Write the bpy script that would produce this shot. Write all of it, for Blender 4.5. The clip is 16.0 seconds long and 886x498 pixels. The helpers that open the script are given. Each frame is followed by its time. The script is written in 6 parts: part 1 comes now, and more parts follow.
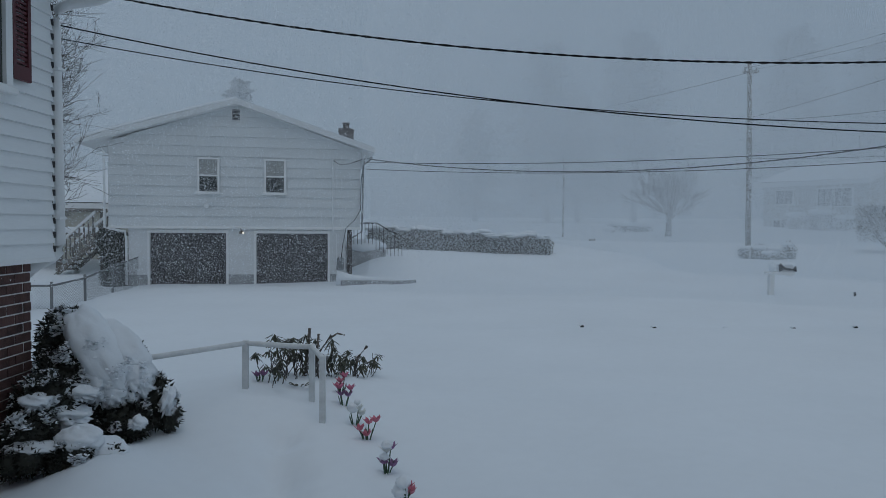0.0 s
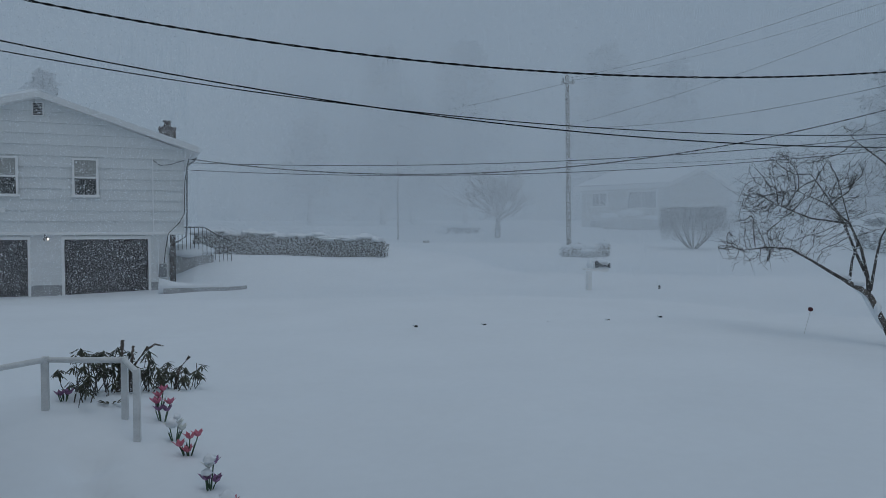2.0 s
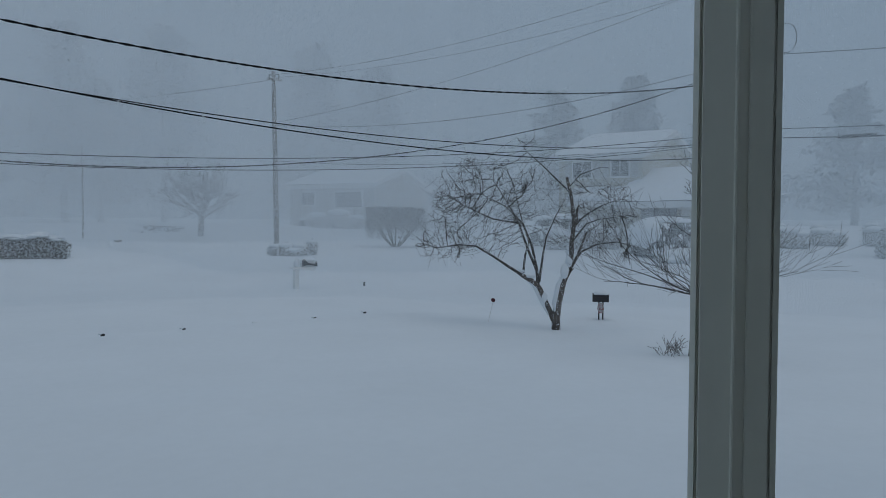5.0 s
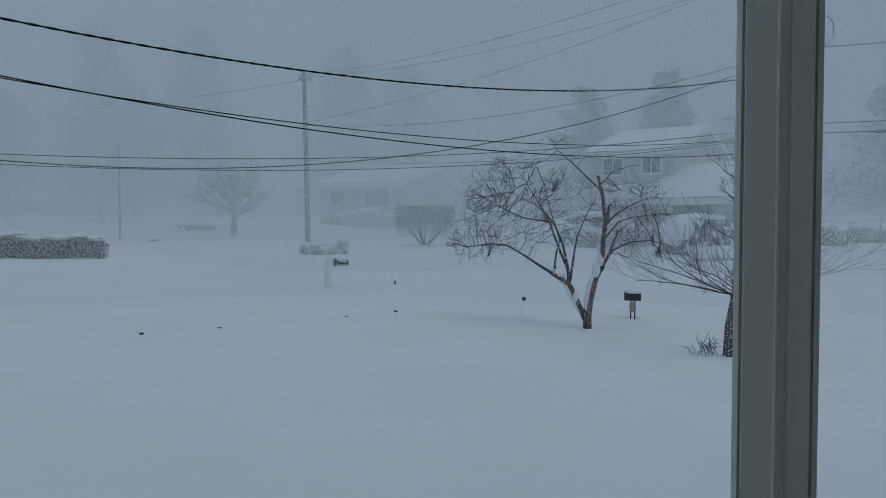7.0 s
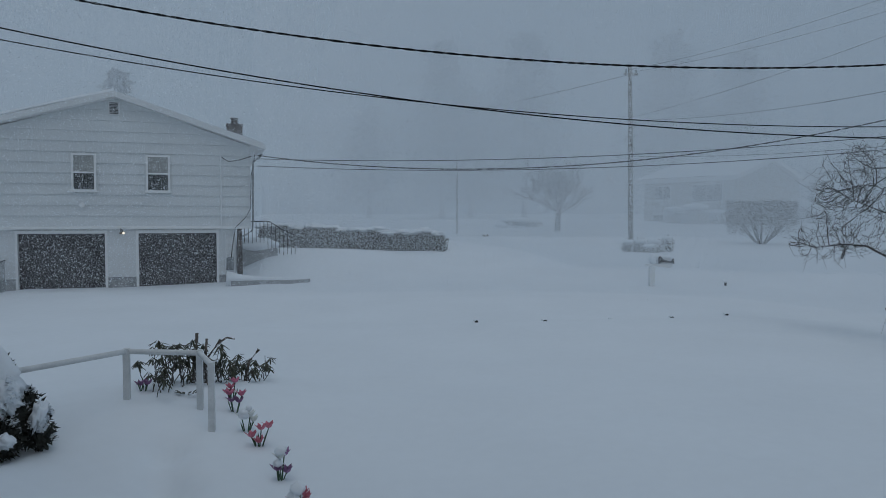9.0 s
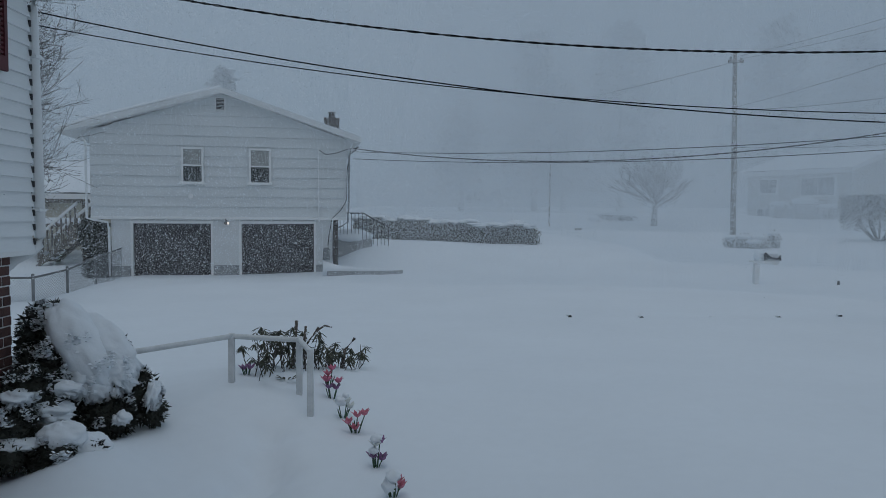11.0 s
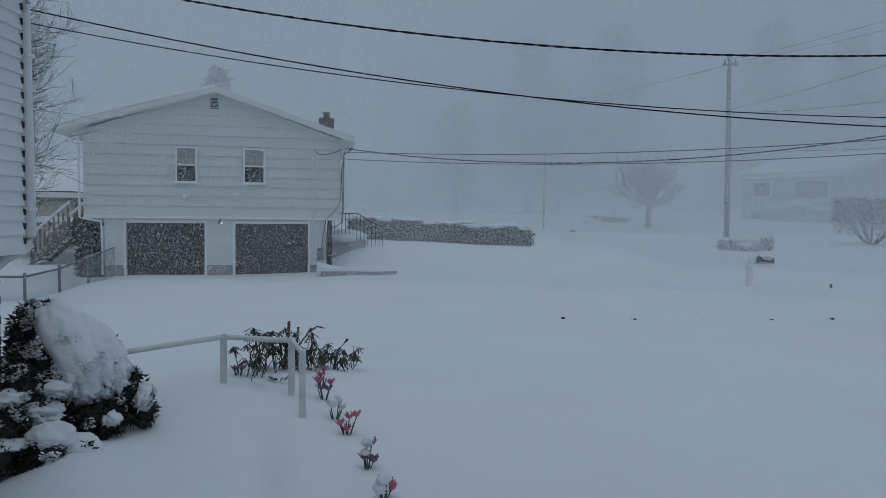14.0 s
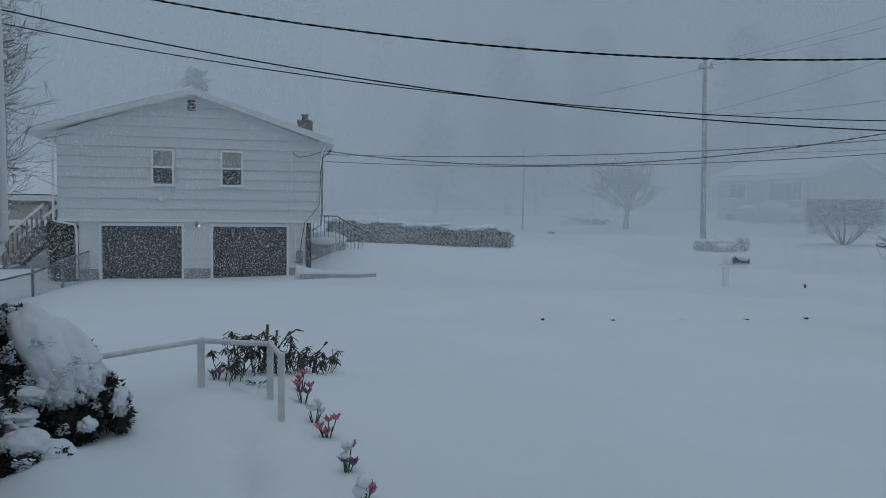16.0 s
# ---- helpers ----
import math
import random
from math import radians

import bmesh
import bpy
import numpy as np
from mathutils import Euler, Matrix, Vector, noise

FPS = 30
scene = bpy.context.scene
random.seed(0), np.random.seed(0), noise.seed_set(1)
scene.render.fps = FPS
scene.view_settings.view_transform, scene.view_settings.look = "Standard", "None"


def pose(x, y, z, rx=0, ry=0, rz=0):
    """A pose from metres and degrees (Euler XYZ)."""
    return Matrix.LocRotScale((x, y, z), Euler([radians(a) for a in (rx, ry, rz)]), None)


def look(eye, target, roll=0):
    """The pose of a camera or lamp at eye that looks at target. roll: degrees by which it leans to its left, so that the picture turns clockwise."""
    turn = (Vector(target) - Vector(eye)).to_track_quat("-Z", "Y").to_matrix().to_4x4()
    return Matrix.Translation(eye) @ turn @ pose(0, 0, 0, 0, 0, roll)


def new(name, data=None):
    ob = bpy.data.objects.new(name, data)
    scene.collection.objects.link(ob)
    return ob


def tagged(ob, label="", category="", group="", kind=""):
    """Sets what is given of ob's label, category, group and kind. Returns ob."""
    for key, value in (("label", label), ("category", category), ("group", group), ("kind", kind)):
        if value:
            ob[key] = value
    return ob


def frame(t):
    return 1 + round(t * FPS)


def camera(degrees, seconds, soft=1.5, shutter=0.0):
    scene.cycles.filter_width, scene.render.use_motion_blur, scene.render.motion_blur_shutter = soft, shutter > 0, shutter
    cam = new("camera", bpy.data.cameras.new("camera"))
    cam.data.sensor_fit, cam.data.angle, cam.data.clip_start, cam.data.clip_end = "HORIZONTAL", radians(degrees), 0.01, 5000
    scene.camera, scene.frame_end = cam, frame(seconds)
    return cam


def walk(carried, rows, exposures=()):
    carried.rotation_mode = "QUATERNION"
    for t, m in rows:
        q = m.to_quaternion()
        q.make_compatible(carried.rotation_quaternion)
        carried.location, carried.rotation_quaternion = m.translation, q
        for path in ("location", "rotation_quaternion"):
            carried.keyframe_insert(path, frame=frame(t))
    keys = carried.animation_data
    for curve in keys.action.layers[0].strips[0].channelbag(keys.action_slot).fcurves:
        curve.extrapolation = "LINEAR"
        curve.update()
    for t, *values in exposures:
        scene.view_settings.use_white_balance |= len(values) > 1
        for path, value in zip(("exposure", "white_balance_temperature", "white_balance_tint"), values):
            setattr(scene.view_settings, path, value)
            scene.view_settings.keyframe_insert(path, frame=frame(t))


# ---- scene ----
# ---------------- camera ----------------
cam = camera(64.16, 16.0, soft=0.8)
PATH = [
    (0.0, 0.000, 0.000, 1.999, 0.02, -2.09, 0.51), (0.5, -0.001, 0.005, 1.992, -0.35, -1.99, 0.43),
    (1.0, 0.022, 0.024, 1.994, -2.53, -1.92, 0.22), (1.5, 0.053, 0.044, 1.982, -8.10, -1.81, 0.15),
    (2.0, 0.079, 0.057, 1.971, -13.17, -1.77, -0.07), (2.5, 0.110, 0.067, 1.968, -17.57, -1.78, -0.16),
    (3.0, 0.120, 0.074, 1.962, -21.60, -1.79, -0.13), (3.5, 0.141, 0.062, 1.961, -25.35, -1.84, -0.09),
    (4.0, 0.162, 0.068, 1.961, -29.52, -1.87, -0.01), (4.5, 0.167, 0.063, 1.965, -32.86, -1.85, 0.11),
    (4.7, 0.170, 0.065, 1.966, -34.23, -1.83, 0.18), (5.2, 0.168, 0.062, 1.972, -37.8, -1.86, 0.20),
    (5.8, 0.150, 0.052, 1.982, -40.9, -1.92, 0.17), (6.3, 0.130, 0.040, 1.992, -41.3, -1.99, 0.11),
    (6.8, 0.112, 0.033, 1.999, -36.97, -2.04, 0.04),
    (7.0, 0.114, 0.040, 2.007, -34.03, -2.06, -0.09), (7.5, 0.088, 0.039, 2.022, -26.15, -2.11, -0.43),
    (8.0, 0.065, 0.036, 2.023, -18.93, -2.12, -0.46), (8.5, 0.049, 0.019, 2.023, -13.51, -2.16, -0.27),
    (9.0, 0.021, 0.014, 2.024, -8.45, -2.34, 0.00), (9.5, 0.001, 0.020, 2.022, -4.30, -2.55, 0.22),
    (10.3, -0.012, 0.045, 2.018, -1.75, -2.78, 0.33), (11.2, -0.025, 0.075, 2.012, -1.0, -2.97, 0.40),
    (12.0, -0.031, 0.097, 2.008, -0.54, -3.06, 0.44), (12.5, -0.025, 0.096, 2.013, -0.16, -3.06, 0.51),
    (13.0, -0.013, 0.103, 2.021, -0.30, -3.01, 0.66), (13.5, -0.011, 0.085, 2.023, -1.14, -2.91, 0.72),
    (14.0, -0.009, 0.076, 2.018, -1.53, -2.86, 0.72), (14.5, -0.004, 0.072, 2.021, -2.26, -2.82, 0.74),
    (15.0, -0.003, 0.068, 2.018, -2.52, -2.74, 0.70), (15.5, -0.005, 0.072, 2.015, -2.88, -2.67, 0.67),
    (16.0, -0.004, 0.071, 2.017, -3.18, -2.66, 0.56)]
walk(cam, [(t, pose(x, y, z, 90 + pitch, -roll, yaw)) for t, x, y, z, yaw, pitch, roll in PATH])

# ---------------- world and light ----------------
world = bpy.data.worlds.new("overcast_sky")
scene.world = world
world.use_nodes = True
wn, wl = world.node_tree.nodes, world.node_tree.links
sky = wn.new("ShaderNodeTexSky")
sky.sky_type, sky.sun_disc, sky.sun_elevation, sky.sun_rotation = "NISHITA", False, radians(40), radians(160)
sky.dust_density, sky.air_density = 4.0, 1.0
mixer = wn.new("ShaderNodeMix")
mixer.data_type = "RGBA"
mixer.inputs[0].default_value = 0.9
mixer.inputs[7].default_value = (2.11, 2.82, 3.56, 1)
wl.new(sky.outputs[0], mixer.inputs[6])
wl.new(mixer.outputs[2], wn["Background"].inputs[0])
# an overcast dome grows brighter towards the zenith
coord, split, climb = wn.new("ShaderNodeTexCoord"), wn.new("ShaderNodeSeparateXYZ"), wn.new("ShaderNodeMapRange")
climb.inputs["To Min"].default_value, climb.inputs["To Max"].default_value = 0.1, 0.103
wl.new(coord.outputs["Generated"], split.inputs[0])
wl.new(split.outputs["Z"], climb.inputs["Value"])
wl.new(climb.outputs[0], wn["Background"].inputs[1])
lamp = bpy.data.lights.new("sun", "SUN")
lamp.energy, lamp.angle, lamp.color = 0.26, radians(40), (1.0, 0.98, 0.95)
sun = new("sun", lamp)
sun.matrix_world = look((0, 0, 60), (3, 5, 0))
scene.view_settings.exposure = 0.0


# ---------------- materials ----------------
def material(name, colour, rough=0.7, metal=0.0, vary=0.15, scale=6.0, fine=60.0, bump=0.2, spec=0.4, speck=None, per_object=0.0, stretch=(1, 1, 1), snow=0.0, patch=9.0):
    """A surface with colour variation at two scales, fine relief and, where given, snow in patches, which on far things
    also stand in for haze.
    """
    m = bpy.data.materials.new(name)
    m.use_nodes = True
    n, l = m.node_tree.nodes, m.node_tree.links
    b = n["Principled BSDF"]
    b.inputs["Roughness"].default_value, b.inputs["Metallic"].default_value = rough, metal
    b.inputs["Specular IOR Level"].default_value = spec
    tc = n.new("ShaderNodeTexCoord")
    mp = n.new("ShaderNodeMapping")
    mp.inputs["Scale"].default_value = stretch
    l.new(tc.outputs["Object"], mp.inputs[0])
    a, f = n.new("ShaderNodeTexNoise"), n.new("ShaderNodeTexNoise")
    a.inputs["Scale"].default_value, f.inputs["Scale"].default_value = scale, fine
    a.inputs["Detail"].default_value, f.inputs["Detail"].default_value = 4, 3
    l.new(mp.outputs[0], a.inputs["Vector"]), l.new(mp.outputs[0], f.inputs["Vector"])
    add = n.new("ShaderNodeMath")
    add.operation = "MULTIPLY_ADD"
    add.inputs[1].default_value = 0.5
    l.new(f.outputs[0], add.inputs[0]), l.new(a.outputs[0], add.inputs[2])
    value = add.outputs[0]
    if per_object:
        oi, ad = n.new("ShaderNodeObjectInfo"), n.new("ShaderNodeMath")
        ad.operation = "MULTIPLY_ADD"
        ad.inputs[1].default_value = per_object
        l.new(oi.outputs["Random"], ad.inputs[0]), l.new(value, ad.inputs[2])
        value = ad.outputs[0]
    ramp = n.new("ShaderNodeValToRGB")
    lo, hi = 0.45, 1.05 + per_object
    ramp.color_ramp.elements[0].position, ramp.color_ramp.elements[1].position = lo, min(hi, 1.0)
    ramp.color_ramp.elements[0].color = tuple(c * (1 - vary) for c in colour) + (1,)
    ramp.color_ramp.elements[1].color = tuple(min(1, c * (1 + vary)) for c in (speck or colour)) + (1,)
    l.new(value, ramp.inputs[0])
    out = ramp.outputs[0]
    if snow:
        sn, th, mx = n.new("ShaderNodeTexNoise"), n.new("ShaderNodeValToRGB"), n.new("ShaderNodeMix")
        sn.inputs["Scale"].default_value, sn.inputs["Detail"].default_value = patch, 6
        l.new(tc.outputs["Object"], sn.inputs["Vector"])
        th.color_ramp.elements[0].position, th.color_ramp.elements[1].position = 0.72 - snow * 0.4, 0.76 - snow * 0.4
        l.new(sn.outputs[0], th.inputs[0])
        mx.data_type = "RGBA"
        mx.inputs[7].default_value = (0.82, 0.85, 0.88, 1)
        l.new(th.outputs[0], mx.inputs[0]), l.new(out, mx.inputs[6])
        out = mx.outputs[2]
    l.new(out, b.inputs["Base Color"])
    bp = n.new("ShaderNodeBump")
    bp.inputs["Strength"].default_value, bp.inputs["Distance"].default_value = bump, 0.02
    l.new(add.outputs[0], bp.inputs["Height"])
    l.new(bp.outputs[0], b.inputs["Normal"])
    return m


def glass_material(name):
    m = bpy.data.materials.new(name)
    m.use_nodes = True
    b = m.node_tree.nodes["Principled BSDF"]
    b.inputs["Base Color"].default_value = (0.045, 0.05, 0.05, 1)
    b.inputs["Roughness"].default_value, b.inputs["Specular IOR Level"].default_value = 0.08, 0.9
    return m


SNOW = material("snow", (0.80, 0.845, 0.89), 0.85, vary=0.025, scale=0.5, fine=7.0, bump=0.12, spec=0.2)
SNOWCAP = material("packed_snow", (0.80, 0.84, 0.88), 0.85, vary=0.03, scale=3.0, fine=26.0, bump=0.35, spec=0.2)
# for the flakes and for the thread curtains that stand in for haze
FLAKE_HAZE = material("snowflake_and_haze", (0.86, 0.905, 0.945), 0.9, vary=0.02, spec=0.1, bump=0.0)
SIDING_A = material("painted_shingle_siding", (0.64, 0.67, 0.68), 0.6, vary=0.07, scale=1.2, fine=24, bump=0.25, per_object=0.15, stretch=(0.35, 1, 2.2))
SIDING_LOW = material("white_lower_siding", (0.68, 0.70, 0.71), 0.6, vary=0.06, scale=1.2, fine=24, bump=0.2, per_object=0.1, stretch=(0.35, 1, 2.2))
VINYL = material("vinyl_siding", (0.78, 0.80, 0.81), 0.45, vary=0.05, scale=1.4, fine=40, bump=0.08, per_object=0.1, stretch=(1, 0.3, 2))
WHITE = material("white_paint", (0.80, 0.81, 0.81), 0.45, vary=0.05, scale=4, fine=50, bump=0.08)
RAIL_PAINT = material("weathered_white_rail_paint", (0.64, 0.66, 0.67), 0.5, vary=0.12, scale=9, fine=60, bump=0.08)
WHITE_METAL = material("white_enamelled_metal", (0.76, 0.78, 0.79), 0.35, vary=0.05, scale=7, fine=60, bump=0.06)
BRICK = material("red_brown_brick", (0.05, 0.030, 0.027), 0.9, vary=0.4, scale=9, fine=80, bump=0.7, per_object=0.35, speck=(0.085, 0.045, 0.04))
CHIMNEY = material("weathered_chimney_brick", (0.125, 0.112, 0.108), 0.9, vary=0.35, scale=9, fine=60, bump=0.6, snow=0.22, patch=22.0)
MORTAR = material("mortar", (0.66, 0.65, 0.64), 0.95, vary=0.15, scale=8, fine=90, bump=0.5)
SHUTTER = material("maroon_shutter", (0.09, 0.02, 0.026), 0.5, vary=0.2, scale=8, fine=60, bump=0.1)
GLASS = glass_material("window_glass")
BLIND = material("drawn_blind_behind_glass", (0.30, 0.31, 0.30), 0.3, vary=0.1, scale=3, fine=30, bump=0.03, spec=0.8)
GARAGE = material("dark_garage_door", (0.052, 0.05, 0.054), 0.6, vary=0.25, scale=2, fine=40, bump=0.15)
CONCRETE = material("concrete_block", (0.33, 0.34, 0.35), 0.95, vary=0.2, scale=3, fine=50, bump=0.5)
ROOF = material("asphalt_shingle", (0.09, 0.09, 0.095), 0.9, vary=0.3, scale=6, fine=60, bump=0.6)
BARK = material("bark", (0.12, 0.105, 0.095), 0.95, vary=0.45, scale=8, fine=50, bump=0.8, snow=0.36, patch=34.0)
TWIG = material("bare_twigs", (0.085, 0.078, 0.074), 0.9, vary=0.3, scale=5, fine=30, bump=0.2, snow=0.33, patch=30.0)
# stuck snow, with extra patches that pale the wood in place of haze
POLE = material("weathered_hazed_pole_wood", (0.16, 0.14, 0.125), 0.95, vary=0.3, scale=4, fine=40, bump=0.5, stretch=(1, 1, 0.15), snow=0.41, patch=12.0)
WIRE = material("black_cable", (0.008, 0.009, 0.011), 0.7, spec=0.2, vary=0.1, bump=0.05)
IRON = material("black_iron", (0.035, 0.035, 0.038), 0.55, vary=0.2, bump=0.1)
STEEL = material("galvanised_steel", (0.22, 0.23, 0.24), 0.5, metal=0.6, vary=0.2, scale=9, bump=0.1)
LEAF_DARK = material("evergreen_foliage", (0.014, 0.017, 0.014), 0.7, vary=0.5, scale=5, fine=30, bump=0.1, speck=(0.03, 0.032, 0.025))
LEAF_RHODO = material("rhododendron_leaf", (0.035, 0.05, 0.03), 0.45, vary=0.5, scale=6, fine=30, bump=0.1, speck=(0.06, 0.062, 0.042))
# snow dusting, with pale tone and patches raised to stand in for haze
HEDGE = material("hazed_hedge_twigs_and_leaves", (0.17, 0.172, 0.16), 0.9, vary=0.5, scale=3, fine=20, bump=0.2, snow=0.57, patch=13.0)
# snow patches put in to weaken the far needles as haze would
PINE = material("hazed_pine_needles", (0.04, 0.05, 0.045), 0.9, vary=0.4, scale=1.2, fine=12, bump=0.2, snow=0.48)
PETAL_RED = material("coral_red_petal", (0.50, 0.075, 0.13), 0.55, vary=0.25, scale=12, fine=60, bump=0.05, speck=(0.62, 0.25, 0.32))
PETAL_PURPLE = material("purple_petal", (0.16, 0.07, 0.17), 0.55, vary=0.3, scale=12, fine=60, bump=0.05, speck=(0.3, 0.16, 0.3))
PETAL_PINK = material("pink_petal", (0.52, 0.16, 0.25), 0.55, vary=0.3, scale=12, fine=60, bump=0.05)
PETAL_WHITE = material("white_petal", (0.7, 0.72, 0.7), 0.55, vary=0.1, scale=12, fine=60, bump=0.05)
STEM = material("green_stem", (0.05, 0.10, 0.055), 0.6, vary=0.3, scale=12, bump=0.05)
WOOD_DECK = material("grey_deck_wood", (0.17, 0.155, 0.14), 0.9, vary=0.3, scale=3, fine=40, bump=0.4)
WOOD_BROWN = material("brown_wood", (0.06, 0.052, 0.048), 0.8, vary=0.3, scale=4, fine=40, bump=0.3)
BEIGE = material("beige_siding", (0.55, 0.53, 0.46), 0.7, vary=0.08, scale=1.2, fine=30, bump=0.1, stretch=(0.3, 0.3, 2))
PALE = material("pale_siding", (0.50, 0.50, 0.48), 0.7, vary=0.08, scale=1.2, fine=30, bump=0.1, stretch=(0.3, 0.3, 2))
ORNAMENT_ROSE = material("faded_rose_paint", (0.30, 0.14, 0.15), 0.6, vary=0.3, scale=20, fine=60, bump=0.1, snow=0.4, patch=40.0)
ORNAMENT_GREY = material("faded_grey_paint", (0.42, 0.40, 0.40), 0.6, vary=0.2, scale=20, fine=60, bump=0.1)
CAR_PAINT = material("dark_grey_car_paint", (0.07, 0.075, 0.08), 0.3, vary=0.2, scale=5, bump=0.03, snow=0.5, patch=3.0)
RUBBER = material("tyre_rubber", (0.02, 0.02, 0.02), 0.9, vary=0.2, bump=0.2)
FRAME_GREY = material("window_frame_vinyl", (0.88, 0.88, 0.79), 0.5, vary=0.06, scale=3, fine=30, bump=0.05, stretch=(1, 1, 0.2))
PLASTER = material("interior_plaster", (0.88, 0.87, 0.85), 0.9, vary=0.05, scale=2, fine=40, bump=0.1)
OAK = material("pale_carpet", (0.52, 0.49, 0.45), 0.5, vary=0.3, scale=2, fine=30, bump=0.1, stretch=(0.2, 2, 1))
LAMP_GLOW = bpy.data.materials.new("lamp_bulb")
LAMP_GLOW.use_nodes = True
LAMP_GLOW.node_tree.nodes["Principled BSDF"].inputs["Emission Color"].default_value = (1, 0.82, 0.6, 1)
LAMP_GLOW.node_tree.nodes["Principled BSDF"].inputs["Emission Strength"].default_value = 1.6


# ---------------- mesh tools ----------------
class Shape:
    """Collects vertices and faces for one mesh."""

    def __init__(self):
        self.v, self.f = [], []

    def add(self, verts, faces):
        k = len(self.v)
        self.v += [tuple(p) for p in verts]
        self.f += [tuple(i + k for i in face) for face in faces]
        return self

    def box(self, x0, x1, y0, y1, z0, z1, chamfer=0.0):
        if chamfer:
            c = chamfer
            ring = lambda z, i: [(x0 + i, y0 + i, z), (x1 - i, y0 + i, z), (x1 - i, y1 - i, z), (x0 + i, y1 - i, z)]
            pts = ring(z0, c) + ring(z0 + c, 0) + ring(z1 - c, 0) + ring(z1, c)
            faces = [(3, 2, 1, 0), (12, 13, 14, 15)]
            for r in range(3):
                for i in range(4):
                    a, b = r * 4 + i, r * 4 + (i + 1) % 4
                    faces.append((a, b, b + 4, a + 4))
            return self.add(pts, faces)
        pts = [(x, y, z) for z in (z0, z1) for x, y in ((x0, y0), (x1, y0), (x1, y1), (x0, y1))]
        return self.add(pts, [(3, 2, 1, 0), (4, 5, 6, 7), (0, 1, 5, 4), (1, 2, 6, 5), (2, 3, 7, 6), (3, 0, 4, 7)])

    def prism(self, outline, a, b, axis="z"):
        """Extrudes an outline of two coordinates from a to b along an axis."""
        n = len(outline)
        put = {"z": lambda p, q: (p[0], p[1], q), "y": lambda p, q: (p[0], q, p[1]), "x": lambda p, q: (q, p[0], p[1])}[axis]
        pts = [put(p, a) for p in outline] + [put(p, b) for p in outline]
        return self.add(pts, [tuple(range(n))[::-1], tuple(range(n, 2 * n))] + [(i, (i + 1) % n, (i + 1) % n + n, i + n) for i in range(n)])

    def tube(self, points, radii, sides=6, close=True):
        pts = [Vector(p) for p in points]
        radii = [radii] * len(pts) if not hasattr(radii, "__len__") else radii
        ring, faces = [], []
        for i, p in enumerate(pts):
            d = (pts[min(i + 1, len(pts) - 1)] - pts[max(i - 1, 0)])
            d = d.normalized() if d.length > 1e-9 else Vector((0, 0, 1))
            u = d.cross(Vector((0, 0, 1)) if abs(d.z) < 0.9 else Vector((1, 0, 0))).normalized()
            w = d.cross(u)
            for k in range(sides):
                a = 2 * math.pi * k / sides
                ring.append(p + (u * math.cos(a) + w * math.sin(a)) * radii[i])
        for i in range(len(pts) - 1):
            for k in range(sides):
                a, b = i * sides + k, i * sides + (k + 1) % sides
                faces.append((a, b, b + sides, a + sides))
        if close:
            faces += [tuple(range(sides))[::-1], tuple(range((len(pts) - 1) * sides, len(pts) * sides))]
        return self.add(ring, faces)

    def blob(self, c, r, rough=0.15, freq=2.0, rings=10, sides=16, cut=None, seed=0):
        """A lumpy ellipsoid; cut drops what lies below that share of its height."""
        pts, faces = [], []
        for i in range(rings + 1):
            th = math.pi * i / rings
            for k in range(sides):
                ph = 2 * math.pi * k / sides
                d = Vector((math.sin(th) * math.cos(ph), math.sin(th) * math.sin(ph), math.cos(th)))
                s = 1 + rough * noise.noise(d * freq + Vector((seed * 7.1, seed * 3.3, seed)))
                z = d.z * s
                if cut is not None and z < cut:
                    z = cut + (z - cut) * 0.1
                pts.append((c[0] + r[0] * d.x * s, c[1] + r[1] * d.y * s, c[2] + r[2] * z))
        for i in range(rings):
            for k in range(sides):
                a, b = i * sides + k, i * sides + (k + 1) % sides
                faces.append((a, a + sides, b + sides, b))
        return self.add(pts, faces)

    def lump(self, c, r, axis=(0, 0, 1), rough=0.16, grain=0.05, rings=36, sides=52, seed=0.0, ragged=0.0):
        """A lumpy heap of snow, leaning along an axis, with detail at three scales."""
        q = Vector((0, 0, 1)).rotation_difference(Vector(axis))
        pts, faces = [], []
        off = Vector((seed * 5.3, seed * 2.1, seed))
        for i in range(rings + 1):
            th = math.pi * i / rings
            for k in range(sides):
                ph = 2 * math.pi * k / sides
                d = Vector((math.sin(th) * math.cos(ph), math.sin(th) * math.sin(ph), math.cos(th)))
                s = 1 + rough * noise.noise(d * 1.6 + off) + rough * 0.5 * noise.noise(d * 3.7 + off) + grain * noise.noise(d * 10 + off)
                s += ragged * max(0, -d.z + 0.2) * noise.noise(d * 6 + off)
                pts.append(Vector(c) + q @ Vector((r[0] * d.x * s, r[1] * d.y * s, r[2] * d.z * s)))
        for i in range(rings):
            for k in range(sides):
                a, b = i * sides + k, i * sides + (k + 1) % sides
                faces.append((a, a + sides, b + sides, b))
        return self.add(pts, faces)

    def turned(self, m):
        self.v = [tuple(m @ Vector(p)) for p in self.v]
        return self


BASES = {}
LAYOUT = []


def mesh_of(name, shape, mat, base=(0, 0, 0), smooth=False):
    me = bpy.data.meshes.new(name)
    me.from_pydata([(x - base[0], y - base[1], z - base[2]) for x, y, z in shape.v], [], shape.f)
    me.materials.append(mat)
    if smooth:
        me.polygons.foreach_set("use_smooth", [True] * len(me.polygons))
    me.update()
    return me


def thing(name, base, label, category, group="", kind=""):
    """An empty at the base of a thing, which carries its parts."""
    ob = tagged(new(name), label, category, group, kind)
    ob.location = base
    BASES[ob] = base
    return ob


